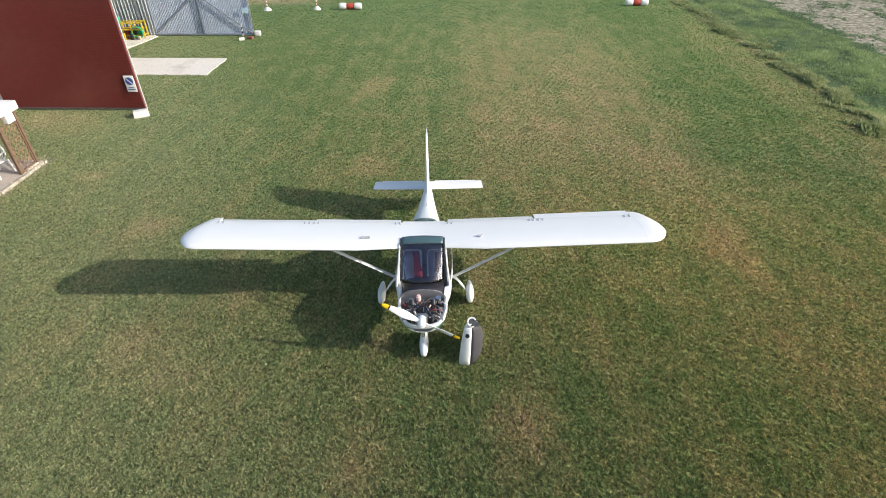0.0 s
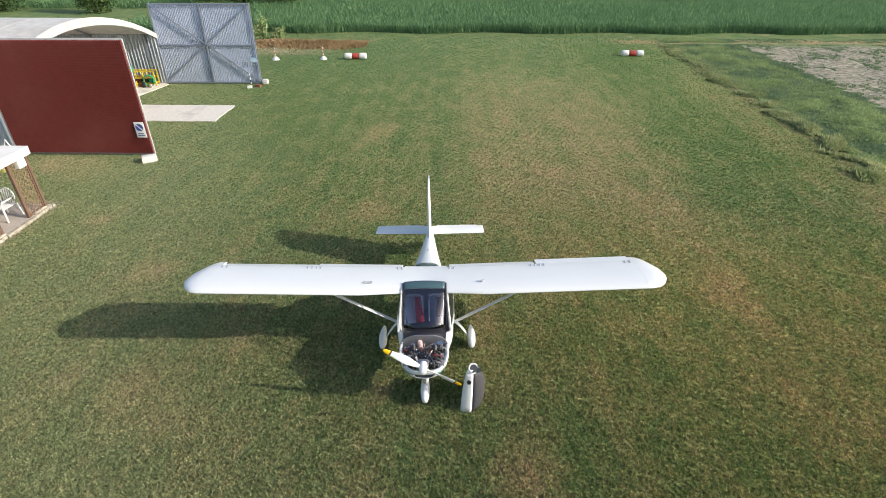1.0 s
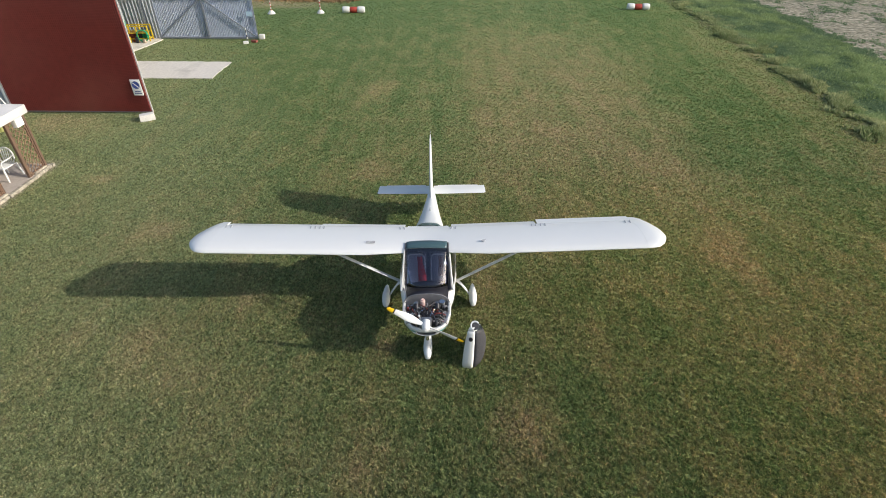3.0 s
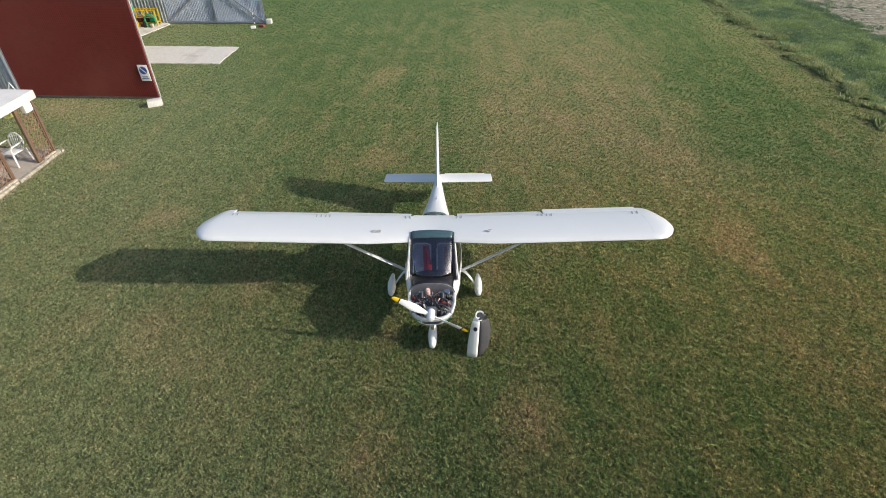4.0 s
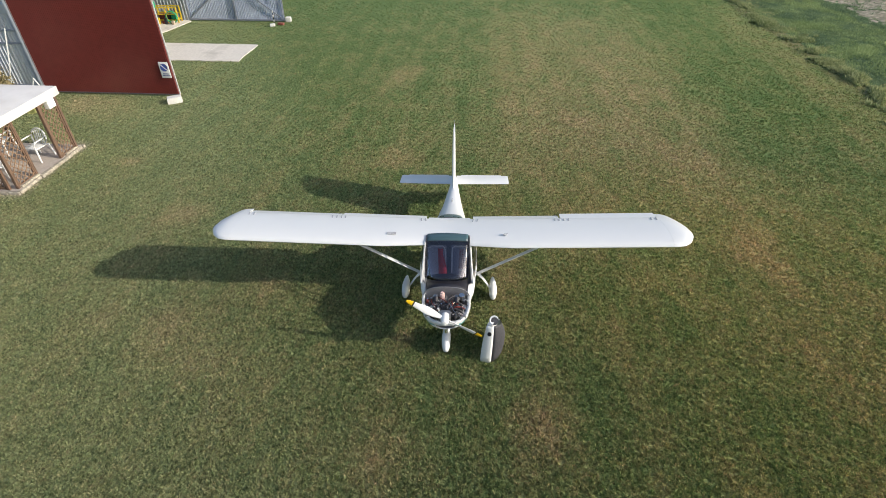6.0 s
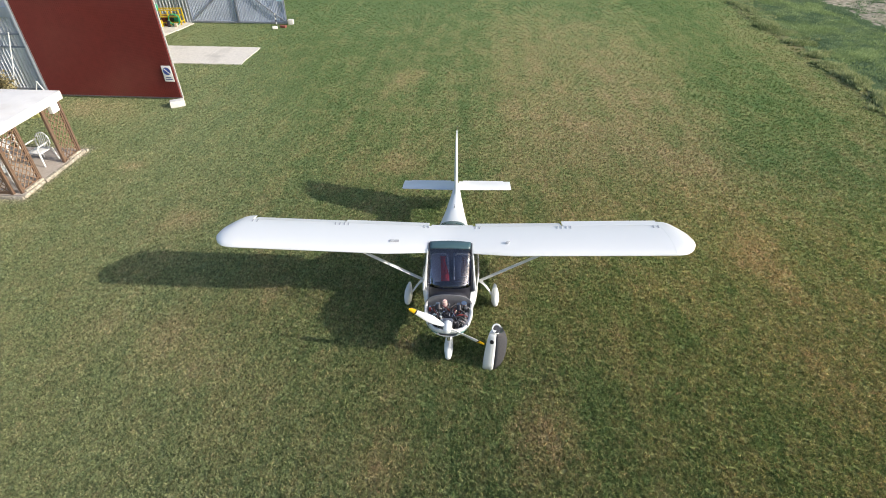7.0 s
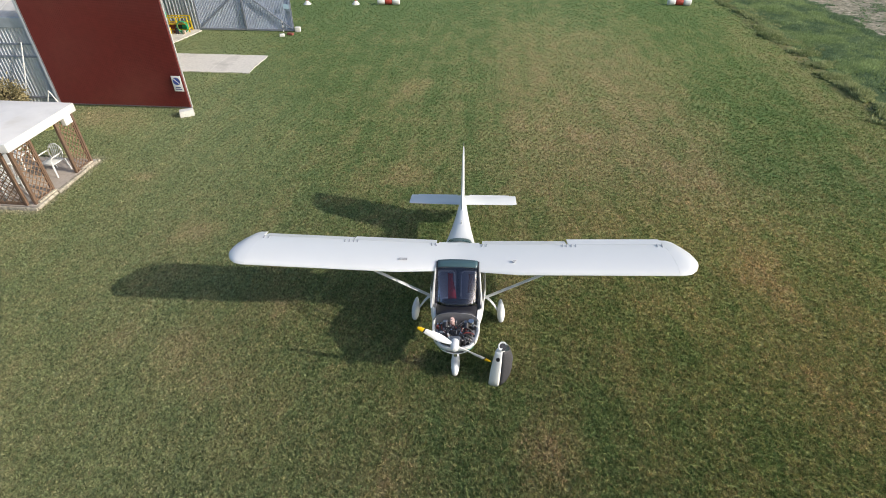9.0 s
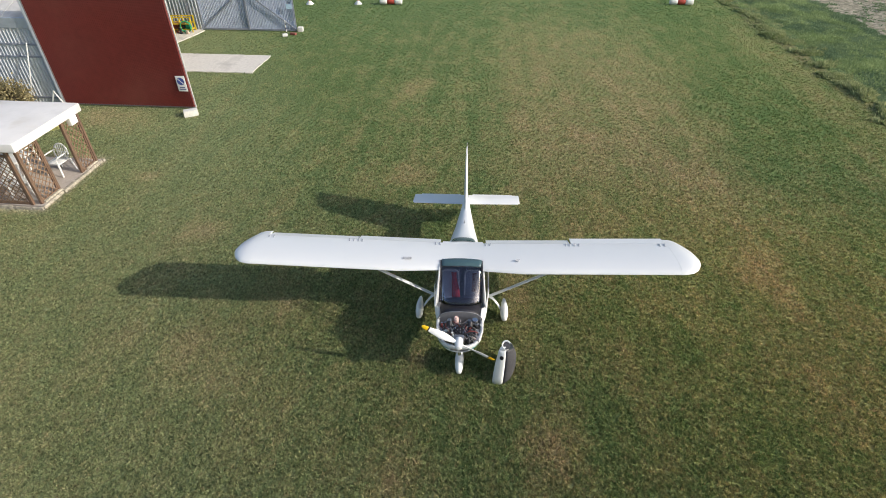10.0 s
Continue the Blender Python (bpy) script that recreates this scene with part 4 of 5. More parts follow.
for s in (-1, 1):
    for y in (0.28, 0.47):
        bm = bmesh.new()
        rod(bm, (s * 0.13, y, 0.92), (s * 0.30, y, 0.93), 0.072, sides=14)
        for k in range(5):
            rod(bm, (s * (0.15 + 0.03 * k), y, 0.92), (s * (0.158 + 0.03 * k), y, 0.92), 0.088, sides=14)
        part("cylinder", bm, DARK_METAL, engine)
        bm = bmesh.new()
        box(bm, (s * 0.34 - 0.045, y - 0.07, 0.86), (s * 0.34 + 0.045, y + 0.07, 0.99), 0.02)
        part("cylinder_head", bm, GREY_METAL, engine)
        bm = bmesh.new()
        tube(bm, [(s * 0.34, y, 0.98), (s * 0.29, y + 0.02, 1.04), (s * 0.20, y + 0.05, 1.07), (s * 0.10, y + 0.04, 1.05), (s * 0.05, y, 1.0)], 0.014, 6)
        part("intake_pipe", bm, DARK_METAL, engine)
    bm = bmesh.new()
    rod(bm, (s * 0.20, 0.58, 1.0), (s * 0.20, 0.70, 1.05), 0.055, sides=14)
    part("carburettor", bm, GREY_METAL, engine)
    bm = bmesh.new()
    rod(bm, (s * 0.20, 0.52, 1.05), (s * 0.20, 0.60, 1.10), 0.05, sides=14)
    part("air_filter", bm, BLACK, engine)
bm = bmesh.new()
rod(bm, (-0.07, 0.64, 1.0), (-0.07, 0.64, 1.16), 0.046, sides=16)
rod(bm, (-0.07, 0.64, 1.16), (-0.07, 0.64, 1.185), 0.03, sides=16)
part("coolant_bottle", bm, PINK, engine, "pinkish coolant expansion bottle")
bm = bmesh.new()
rod(bm, (0.30, 0.63, 0.95), (0.30, 0.63, 1.14), 0.055, sides=16)
part("oil_tank", bm, CHROME, engine)
rnd = random.Random(7)
for k in range(12):
    bm = bmesh.new()
    a = Vector((rnd.uniform(-0.3, 0.3), rnd.uniform(0.2, 0.45), rnd.uniform(0.95, 1.05)))
    b = Vector((rnd.uniform(-0.34, 0.34), rnd.uniform(0.6, 0.72), rnd.uniform(0.95, 1.12)))
    c = (a + b) / 2 + Vector((rnd.uniform(-0.08, 0.08), 0, rnd.uniform(0.05, 0.11)))
    tube(bm, [a, a.lerp(c, 0.6) + Vector((0, 0, 0.02)), c, c.lerp(b, 0.5), b], rnd.uniform(0.007, 0.014), 6)
    part("hose", bm, (RED_HOSE, BLACK, BLACK, CHROME)[k % 4], engine)
bm = bmesh.new()
tube(bm, [(0.12, 0.35, 1.03), (0.2, 0.36, 1.09), (0.3, 0.38, 1.06), (0.36, 0.42, 0.98)], 0.013, 6)
part("hose", bm, RED_HOSE, engine)

for k in range(150):
    bm = bmesh.new()
    x, y = rnd.uniform(-0.36, 0.36), rnd.uniform(0.16, 0.66)
    if abs(x) > 0.16 + 0.36 * y:
        x *= 0.6
    z = rnd.uniform(0.95, 1.05) + 0.02 * max(0.0, (y - 0.45) / 0.25) * (1 - abs(x))
    if k % 3 == 0:
        rod(bm, (x, y, z - 0.06), (x + rnd.uniform(-0.03, 0.03), y, z + rnd.uniform(0.01, 0.06)), rnd.uniform(0.008, 0.022), sides=10)
    elif k % 3 == 1:
        w = rnd.uniform(0.012, 0.028)
        box(bm, (-w, -0.016, -0.05), (w, 0.016, 0.03), 0.005, pose(x, y, z, rnd.uniform(-30, 30), rnd.uniform(-30, 30), rnd.uniform(0, 90)))
    else:
        tube(bm, [(x, y, z - 0.03), (x + 0.03, y + 0.02, z + 0.03), (x + rnd.uniform(0.04, 0.10), y + rnd.uniform(-0.08, 0.08), z + 0.025), (x + 0.10, y, z - 0.03)], rnd.uniform(0.004, 0.008), 6)
    part(("fitting", "bracket", "hose")[k % 3], bm, (CHROME, BLACK, DARK_METAL, GREY_METAL, WHITE_DULL, CHROME, RED_HOSE, CHROME, WHITE_DULL, BLACK, GREY_METAL, GREY_METAL, BLACK)[k % 13], engine)

# propeller
bm = bmesh.new()
rings = [[Vector((r * math.cos(a), y, 1.15 + r * math.sin(a))) for a in [2 * math.pi * k / 24 for k in range(24)]] for y, r in ((0.07, 0.074), (0.0, 0.080), (-0.07, 0.079), (-0.13, 0.070), (-0.165, 0.052), (-0.178, 0.018))]
lofted(bm, rings)
prop = thing("propeller", "", "")
prop.parent = plane
part("spinner", bm, WHITE, prop)
for s, base in ((1, 147.5), (-1, -32.5)):
    turn = Matrix.Translation((0, -0.03, 1.15)) @ pose(0, 0, 0, 0, -base, 0)
    for name, r0, r1, mat in (("blade", 0.08, 0.66, WHITE), ("blade_band", 0.661, 0.685, BLACK), ("blade_tip", 0.686, 0.815, YELLOW)):
        bm = bmesh.new()
        rings = []
        n = 8
        for k in range(n + 1):
            r = r0 + (r1 - r0) * k / n
            c = 0.05 + 0.105 * math.sin(min(1.0, (r - 0.05) / 0.4) * math.pi / 2) - 0.085 * max(0, (r - 0.35) / 0.46)
            if r > 0.79:
                c *= 0.7
            tw = -radians(62 - 48 * min(1, r / 0.7))
            ring = []
            for a in [2 * math.pi * j / 12 for j in range(12)]:
                u, w = c / 2 * math.cos(a), 0.014 * (1.3 - r) * math.sin(a)
                ring.append(turn @ Vector((r, u * math.sin(tw) + w * math.cos(tw), u * math.cos(tw) - w * math.sin(tw))))
            rings.append(ring)
        lofted(bm, rings)
        part(name, bm, mat, prop)

# undercarriage, struts
def spat(at, length, name):
    w = thing(name, "", "")
    w.parent = plane
    bm = bmesh.new()
    rings = []
    for u, hw, top, bot in ((0.0, 0.02, 0.27, 0.20), (0.06, 0.062, 0.33, 0.14), (0.25, 0.086, 0.39, 0.08), (0.45, 0.090, 0.41, 0.07), (0.72, 0.070, 0.37, 0.12), (0.92, 0.040, 0.33, 0.2), (1.0, 0.012, 0.30, 0.26)):
        rings.append(oval(at[1] + (u - 0.42) * length, hw, top, bot, 2.2, 16, at[0]))
    lofted(bm, rings)
    part("wheel_spat", bm, WHITE, w, "white streamlined wheel fairing")
    bm = bmesh.new()
    rod(bm, (at[0] - 0.06, at[1], 0.17), (at[0] + 0.06, at[1], 0.17), 0.17, sides=24)
    bmesh.ops.bevel(bm, geom=[e for e in bm.edges if abs(e.verts[0].co.x - e.verts[1].co.x) < 0.001], offset=0.03, segments=2, affect="EDGES")
    part("tyre", bm, RUBBER, w)
    return w


for s in (-1, 1):
    w = spat((s * 0.965, 1.84), 0.64, "main_wheel")
    bm = bmesh.new()
    pts = [(0.46, 1.90, 0.72), (0.58, 1.90, 0.67), (0.70, 1.90, 0.56), (0.80, 1.89, 0.42), (0.87, 1.88, 0.30), (0.91, 1.87, 0.2)]
    rings = []
    for x, y, z in pts:
        rings.append([Vector((s * x, y + dy, z + dz)) for dy, dz in ((-0.05, 0.008), (0.05, 0.008), (0.05, -0.012), (-0.05, -0.012))])
    lofted(bm, rings)
    part("gear_leg", bm, WHITE, plane, "white curved spring leg")
    bm = bmesh.new()
    a, b = Vector((s * 0.53, 1.75, 0.72)), Vector((s * 2.05, 1.55, 1.80))
    d = (b - a).normalized()
    f = Vector((0, 1, 0))
    up = d.cross(f).normalized()
    rings = [[p + f * (0.045 * math.cos(t)) + up * (0.017 * math.sin(t)) for t in [2 * math.pi * k / 12 for k in range(12)]] for p in (a, a.lerp(b, 0.5), b)]
    lofted(bm, rings)
    part("wing_strut", bm, WHITE, plane, "white streamlined wing strut")
spat((0.0, 0.33), 0.74, "nose_wheel")
bm = bmesh.new()
rod(bm, (0, 0.33, 0.35), (0, 0.48, 0.80), 0.03, sides=12)
part("nose_leg", bm, CHROME, plane)

# the deck ahead of the cabin rises from the spinner to the firewall and meets the windscreen high
for ob in plane.children_recursive:
    if ob.type != "MESH" or ob.parent.name.split(".")[0] in ("wing", "propeller", "main_wheel", "nose_wheel", "stabilator", "cabin_seat"):
        continue
    if ob.name.split(".")[0] in ("wing_centre", "wing_strut", "gear_leg", "nose_leg", "skylight", "cabin_floor", "cabin_tube", "control_stick"):
        continue
    for v in ob.data.vertices:
        lift = 0.17 * float(np.interp(v.co.y, (0.05, 0.735, 1.36), (0.0, 1.0, 0.0))) * float(np.interp(v.co.z, (0.72, 0.98), (0.0, 1.0)))
        v.co.z += lift
        v.co.y -= lift

# the cowling taken off, stood on its rear edge with the nose up
cowl = thing("engine_cowling", "detached white engine cowling with black top, standing on the grass", "cowling", pose(0.45, 7.2, 0) @ Matrix.Diagonal((0.87, 1.0, 1.12, 1.0)))


def cowl_ring(z, lo, hi, out=0.0):
    """A horizontal section from the near side panel, over the top, to the far side."""
    u = z / 0.96
    k = 1.0 - 0.50 * u**2.5
    outline = [(-0.20, -0.16), (-0.15, -0.185), (-0.08, -0.20), (-0.01, -0.205), (0.04, -0.19), (0.11, -0.15), (0.20, -0.06), (0.27, 0.07), (0.285, 0.22), (0.25, 0.40), (0.15, 0.52), (0.04, 0.56)]
    belly = 1 + 0.20 * math.sin(math.pi * min(1.0, u))
    return [Vector(((x + (out if x > 0 else 0)) * k * (belly if x > 0.05 else 1.0) + 0.035 * u, (y - (out if y < 0.2 else -out)) * k - 0.02 * u, z * (1 - 0.05 * max(0, n - 5)))) for n, (x, y) in list(enumerate(outline))[lo:hi]]


zs = [0.0, 0.15, 0.3, 0.45, 0.6, 0.7, 0.78, 0.85]
for name, lo, hi, mat, label in (("side_panel", 0, 5, WHITE, "glossy white side of the cowling"), ("top_panel", 4, 10, CARBON, "matt black anti-glare top"), ("far_panel", 9, 12, WHITE, "")):
    bm = bmesh.new()
    lofted(bm, [cowl_ring(z, lo, hi) for z in zs], closed=False)
    thicken(part(name, bm, mat, cowl, label), 0.012)
bm = bmesh.new()
top = cowl_ring(0.85, 0, 6)
mid = Vector((0.065, -0.02, 0.0))
caps = [top]
for grow, z in ((0.88, 0.885), (0.72, 0.905), (0.55, 0.91)):
    caps.append([Vector((mid.x + (p.x - mid.x) * grow, mid.y + (p.y - mid.y) * grow, z)) for p in top])
lofted(bm, caps, closed=False)
thicken(part("nose_bowl", bm, WHITE, cowl), 0.01)
bm = bmesh.new()
tube(bm, [Vector((0.055, -0.075, 0.925)) + Vector((0.088 * math.cos(a), 0.062 * math.sin(a), 0.044 * math.sin(a))) for a in [radians(30 + 11 * k) for k in range(21)]], 0.018, 8)
part("spinner_ring", bm, WHITE, cowl)
# flat dark disc fills the spinner opening, its inner shade put into the colour
bm = bmesh.new()
bmesh.ops.create_circle(bm, cap_ends=True, segments=18, radius=0.086, matrix=Matrix.Translation((0.055, -0.075, 0.932)) @ pose(0, 0, 0, 35, 0, 0))
part("recess", bm, CARBON, cowl, flat=True)
# no hole is cut: a black disc stands for the shaded intake
bm = bmesh.new()
bmesh.ops.create_circle(bm, cap_ends=True, segments=18, radius=0.045, matrix=Matrix.Translation((-0.03, -0.188, 0.70)) @ pose(0, 0, 0, 80, 0, -6))
part("air_intake", bm, BLACK, cowl, "dark round air intake", flat=True)


# ---- things round the hangar doors ----
def block(m, size, label, category="block", mat=None):
    bm = bmesh.new()
    box(bm, (-size[0] / 2, -size[1] / 2, 0), (size[0] / 2, size[1] / 2, size[2]), 0.03)
    ob = part(category.replace(" ", "_"), bm, mat or BLOCK)
    ob.matrix_basis = m
    return tagged(ob, label, category)


bm = bmesh.new()
lofted(bm, [[Vector((x * k, y * k, z)) for x, y in ((-0.27, -0.15), (0.0, -0.165), (0.26, -0.14), (0.27, 0.13), (0.0, 0.15), (-0.26, 0.14))] for z, k in ((0.0, 1.0), (0.03, 1.02), (0.20, 0.99), (0.235, 0.93))])
boulder = part("concrete_block", bm, BLOCK, flat=True)
boulder.matrix_basis = pose(-11.97, 19.36, 0, 0, 0, 32)
tagged(boulder, "white rectangular concrete block holding the maroon door", "concrete block")
block(pose(-11.12, 31.3, 0, 0, 0, 5), (0.30, 0.28, 0.25), "white concrete block holding the grey door", "concrete block")
block(pose(-11.34, 30.6, 0, 0, 0, -14), (0.34, 0.2, 0.12), "low dull red brick block beside the grey door", "block", surface("dull_brick", (0.26, 0.08, 0.06), 0.8, vary=0.25))
block(pose(-11.72, 30.3, 0, 0, 0, 20), (0.28, 0.22, 0.13), "small white stone beside the grey door", "stone", MARK_WHITE)

sign = thing("door_sign", "white notice board with a round blue mark", "sign", pose(-12.33, 19.905, 1.08))
bm = bmesh.new()
box(bm, (-0.19, -0.012, -0.31), (0.19, 0.012, 0.31), 0.006)
part("board", bm, WHITE_DULL, sign)
bm = bmesh.new()
bmesh.ops.create_circle(bm, cap_ends=True, segments=32, radius=0.15, matrix=Matrix.Translation((0, -0.017, 0.10)) @ pose(0, 0, 0, 90))
part("disc", bm, SIGN_BLUE, sign, flat=True)
bm = bmesh.new()
tube(bm, arc((0, -0.02, 0.10), 0.14, 0, 360, 32), 0.012, 6)
part("ring", bm, INK, sign)
bm = bmesh.new()
bar(bm, (-0.095, -0.024, 0.195), (0.095, -0.024, 0.005), 0.028, 0.008)
part("slash", bm, WHITE_DULL, sign, flat=True)
for z, w in ((-0.15, 0.11), (-0.22, 0.14)):
    bm = bmesh.new()
    box(bm, (-w, -0.016, z - 0.02), (w, -0.0125, z + 0.02))
    part("text_bar", bm, INK, sign, flat=True)
paper = thing("notice", "small pale blue notice on the grey door", "sign", pose(-11.56, 31.23, 1.36, 0, 0, 0.7))
bm = bmesh.new()
box(bm, (-0.16, -0.06, -0.13), (0.16, -0.045, 0.13), 0.003)
part("board", bm, surface("pale_blue", (0.45, 0.62, 0.75), 0.5), paper, flat=True)

# chain barrier post leaning by the grey door
post = thing("striped_post", "short black and white post beside the grey door", "post", pose(-11.78, 30.75, 0))
for k in range(6):
    bm = bmesh.new()
    rod(bm, (0, 0, 0.12 * k), (0.01, 0, 0.12 * k + 0.119), 0.025, sides=10)
    part("band", bm, MARK_WHITE if k % 2 else BLACK, post)

# yellow rack with green gear in the hangar mouth
rack = thing("yellow_rack", "yellow steel rack cart holding green gear", "rack", pose(-17.85, 30.72, 0.03, 0, 0, 4))
for x in (-0.62, 0.0, 0.62):
    for y in (-0.22, 0.22):
        bm = bmesh.new()
        box(bm, (x - 0.03, y - 0.03, 0), (x + 0.03, y + 0.03, 0.82), 0.006)
        part("upright", bm, MUSTARD, rack, flat=True)
for z in (0.15, 0.45, 0.80):
    for y in (-0.22, 0.22):
        bm = bmesh.new()
        box(bm, (-0.65, y - 0.025, z - 0.03), (0.65, y + 0.025, z + 0.03), 0.006)
        part("rail", bm, MUSTARD, rack, flat=True)
bm = bmesh.new()
box(bm, (-0.6, -0.2, 0.12), (0.6, 0.2, 0.16), 0.006)
part("shelf", bm, MUSTARD, rack, flat=True)
for x, z, mat in ((-0.35, 0.16, RED_HOSE), (0.35, 0.16, GREEN_PLASTIC), (0.05, 0.16, BLACK)):
    bm = bmesh.new()
    box(bm, (x - 0.13, -0.16, z), (x + 0.13, 0.14, z + 0.3), 0.04)
    ob = part("jerrycan", bm, mat)
    ob.matrix_basis = pose(-17.85, 30.72, 0.03, 0, 0, 4)
    tagged(ob, "plastic can standing on the yellow rack", "can")
bm = bmesh.new()
tube(bm, [Vector((0.30 * math.cos(a), 0.03 * (a / 6.3 - 2), 0.30 * math.sin(a))) for a in [k * 0.35 for k in range(55)]], 0.025, 6)
hose = part("hose_coil", bm, GREEN_PLASTIC)
hose.matrix_basis = pose(-17.5, 30.42, 0.36, 0, 0, 8)
tagged(hose, "coiled green garden hose hung on the yellow rack", "hose")
bm = bmesh.new()
box(bm, (-0.42, -0.28, 0.0), (0.42, 0.28, 0.42), 0.1)
for k in range(4):
    rod(bm, (-0.36 + 0.24 * k, -0.2, 0.0), (-0.36 + 0.24 * k, -0.2, -0.72), 0.03)
ob = part("green_spreader", bm, GREEN_PLASTIC)
ob.matrix_basis = pose(-18.75, 30.35, 0.75, 0, 0, -12)
tagged(ob, "green plastic hopper on legs", "spreader")

rnd = random.Random(21)
for k in range(9):
    bm = bmesh.new()
    w, d, t = rnd.uniform(0.10, 0.2), rnd.uniform(0.1, 0.18), rnd.uniform(0.12, 0.34)
    box(bm, (-w / 2, -d / 2, 0), (w / 2, d / 2, t), 0.02)
    ob = part("storage_box", bm, (BLACK, GREEN_PLASTIC, BEIGE, DARK_METAL, MUSTARD, RED_HOSE)[k % 6])
    ob.matrix_basis = pose(-18.95 + 0.2 * k, 30.18 + 0.16 * (k % 2), 0.03, 0, 0, rnd.uniform(-25, 25))
    tagged(ob, "small box of gear on the hangar floor", "box")

# pipe, trestle by the south wall
bm = bmesh.new()
tube(bm, [(-19.02, 19.70, 0.0), (-18.62, 19.86, 1.25), (-18.27, 20.0, 2.5)], 0.026, 8)
tagged(part("pole", bm, WHITE_DULL), "white pole leaning against the grey wall", "pole")
trestle = thing("trestle", "small white metal trestle against the wall", "trestle", pose(-17.74, 19.6, 0))
for a, b in (((-0.34, 0, 0), (0, 0.05, 0.72)), ((0.34, 0, 0), (0, 0.05, 0.72)), ((-0.2, 0, 0.22), (0.2, 0, 0.22)), ((0, 0.05, 0.72), (0.05, 0.3, 0.0))):
    bm = bmesh.new()
    rod(bm, a, b, 0.022)
    part("leg", bm, WHITE_DULL, trestle)


# ---- pergola furniture ----
def chair(m):
    c = thing("garden_chair", "white moulded plastic garden armchair", "chair", m, "chairs under the pergola")
    bm = bmesh.new()
    box(bm, (-0.25, -0.24, 0.40), (0.25, 0.24, 0.43), 0.012)
    part("seat", bm, PLASTIC, c)
    for x in (-0.25, 0.25):
        for y, lean in ((-0.25, -0.03), (0.25, 0.06)):
            bm = bmesh.new()
            rod(bm, (x * 1.1, y + lean, 0), (x, y, 0.42), 0.022, 0.03, 8)
            part("leg", bm, PLASTIC, c)
        bm = bmesh.new()
        tube(bm, [(x, -0.25, 0.42), (x * 1.08, -0.27, 0.60), (x * 1.12, -0.2, 0.65), (x * 1.12, 0.1, 0.66), (x * 0.95, 0.28, 0.68)], 0.022, 8)
        part("armrest", bm, PLASTIC, c)
    bm = bmesh.new()
    tube(bm, [(0.26 * math.cos(a), 0.26 + 0.07 * math.sin(a), 0.62 + 0.27 * math.sin(a)) for a in [radians(d) for d in range(-50, 231, 20)]], 0.024, 8)
    part("backrest", bm, PLASTIC, c)
    for k in range(5):
        bm = bmesh.new()
        x = -0.16 + 0.08 * k
        top = 0.62 + 0.26 * math.sqrt(1 - (x / 0.26) ** 2)
        bar(bm, (x * 0.8, 0.235, 0.42), (x, 0.26 + 0.065 * (top - 0.62) / 0.26, top), 0.012, 0.034)
        part("back_slat", bm, PLASTIC, c, flat=True)
    return c


first = chair(pose(-14.0, 14.40, 0.07, 0, 0, -6))
for x, y, a in ((-14.35, 13.05, 40), (-15.5, 14.75, 190), (-16.2, 13.1, 20), (-14.75, 13.0, 10), (-15.9, 14.0, 100)):
    copy_thing(first, pose(x, y, 0.07, 0, 0, a))
table = thing("garden_table", "round white plastic garden table under the pergola", "table", pose(-15.25, 13.75, 0.07))
bm = bmesh.new()
rod(bm, (0, 0, 0.69), (0, 0, 0.72), 0.52, sides=36)
part("tabletop", bm, PLASTIC, table)
for k in range(4):
    a = radians(45 + 90 * k)
    bm = bmesh.new()
    rod(bm, (0.42 * math.cos(a), 0.42 * math.sin(a), 0), (0.34 * math.cos(a), 0.34 * math.sin(a), 0.7), 0.025)
    part("leg", bm, PLASTIC, table)
lamp = thing("hanging_lantern", "pale lime yellow lantern hung under the pergola roof", "lantern", pose(-13.75, 14.62, 1.99))
bm = bmesh.new()
rod(bm, (0, 0, -0.46), (0, 0, -0.12), 0.14, 0.11, 14)
part("shade", bm, LIME, lamp)
bm = bmesh.new()
rod(bm, (0, 0, -0.13), (0, 0, 0.01), 0.012)
part("hook", bm, DARK_METAL, lamp)
panel = thing("white_box", "white junction box on the pergola corner post", "box", pose(-13.30, 14.88, 1.74))
bm = bmesh.new()
box(bm, (-0.06, -0.16, -0.14), (0.10, 0.16, 0.24), 0.02)
part("case", bm, PLASTIC, panel)


# ---- runway markers ----
def marker(m):
    k = thing("runway_marker", "white and red runway edge marker of three drums", "marker", m, "runway edge markers")
    for n, mat in ((-1, MARK_WHITE), (0, MARK_RED), (1, MARK_WHITE)):
        bm = bmesh.new()
        r = 0.21 if n else 0.185
        rings = [[Vector((n * 0.50 + dx, rr * math.cos(a), 0.205 + rr * math.sin(a))) for a in [2 * math.pi * j / 20 for j in range(20)]]
                 for dx, rr in ((-0.25, 0.05), (-0.248, r * 0.62), (-0.235, r * 0.82), (-0.19, r * 0.95), (-0.08, r), (0.08, r), (0.19, r * 0.95), (0.235, r * 0.82), (0.248, r * 0.62), (0.25, 0.05))]
        lofted(bm, rings)
        part("drum", bm, mat, k)
    return k


mk = marker(pose(-6.97, 38.0, 0, 0, 0, 2))
copy_thing(mk, pose(12.28, 39.35, 0, 0, 0, -3))


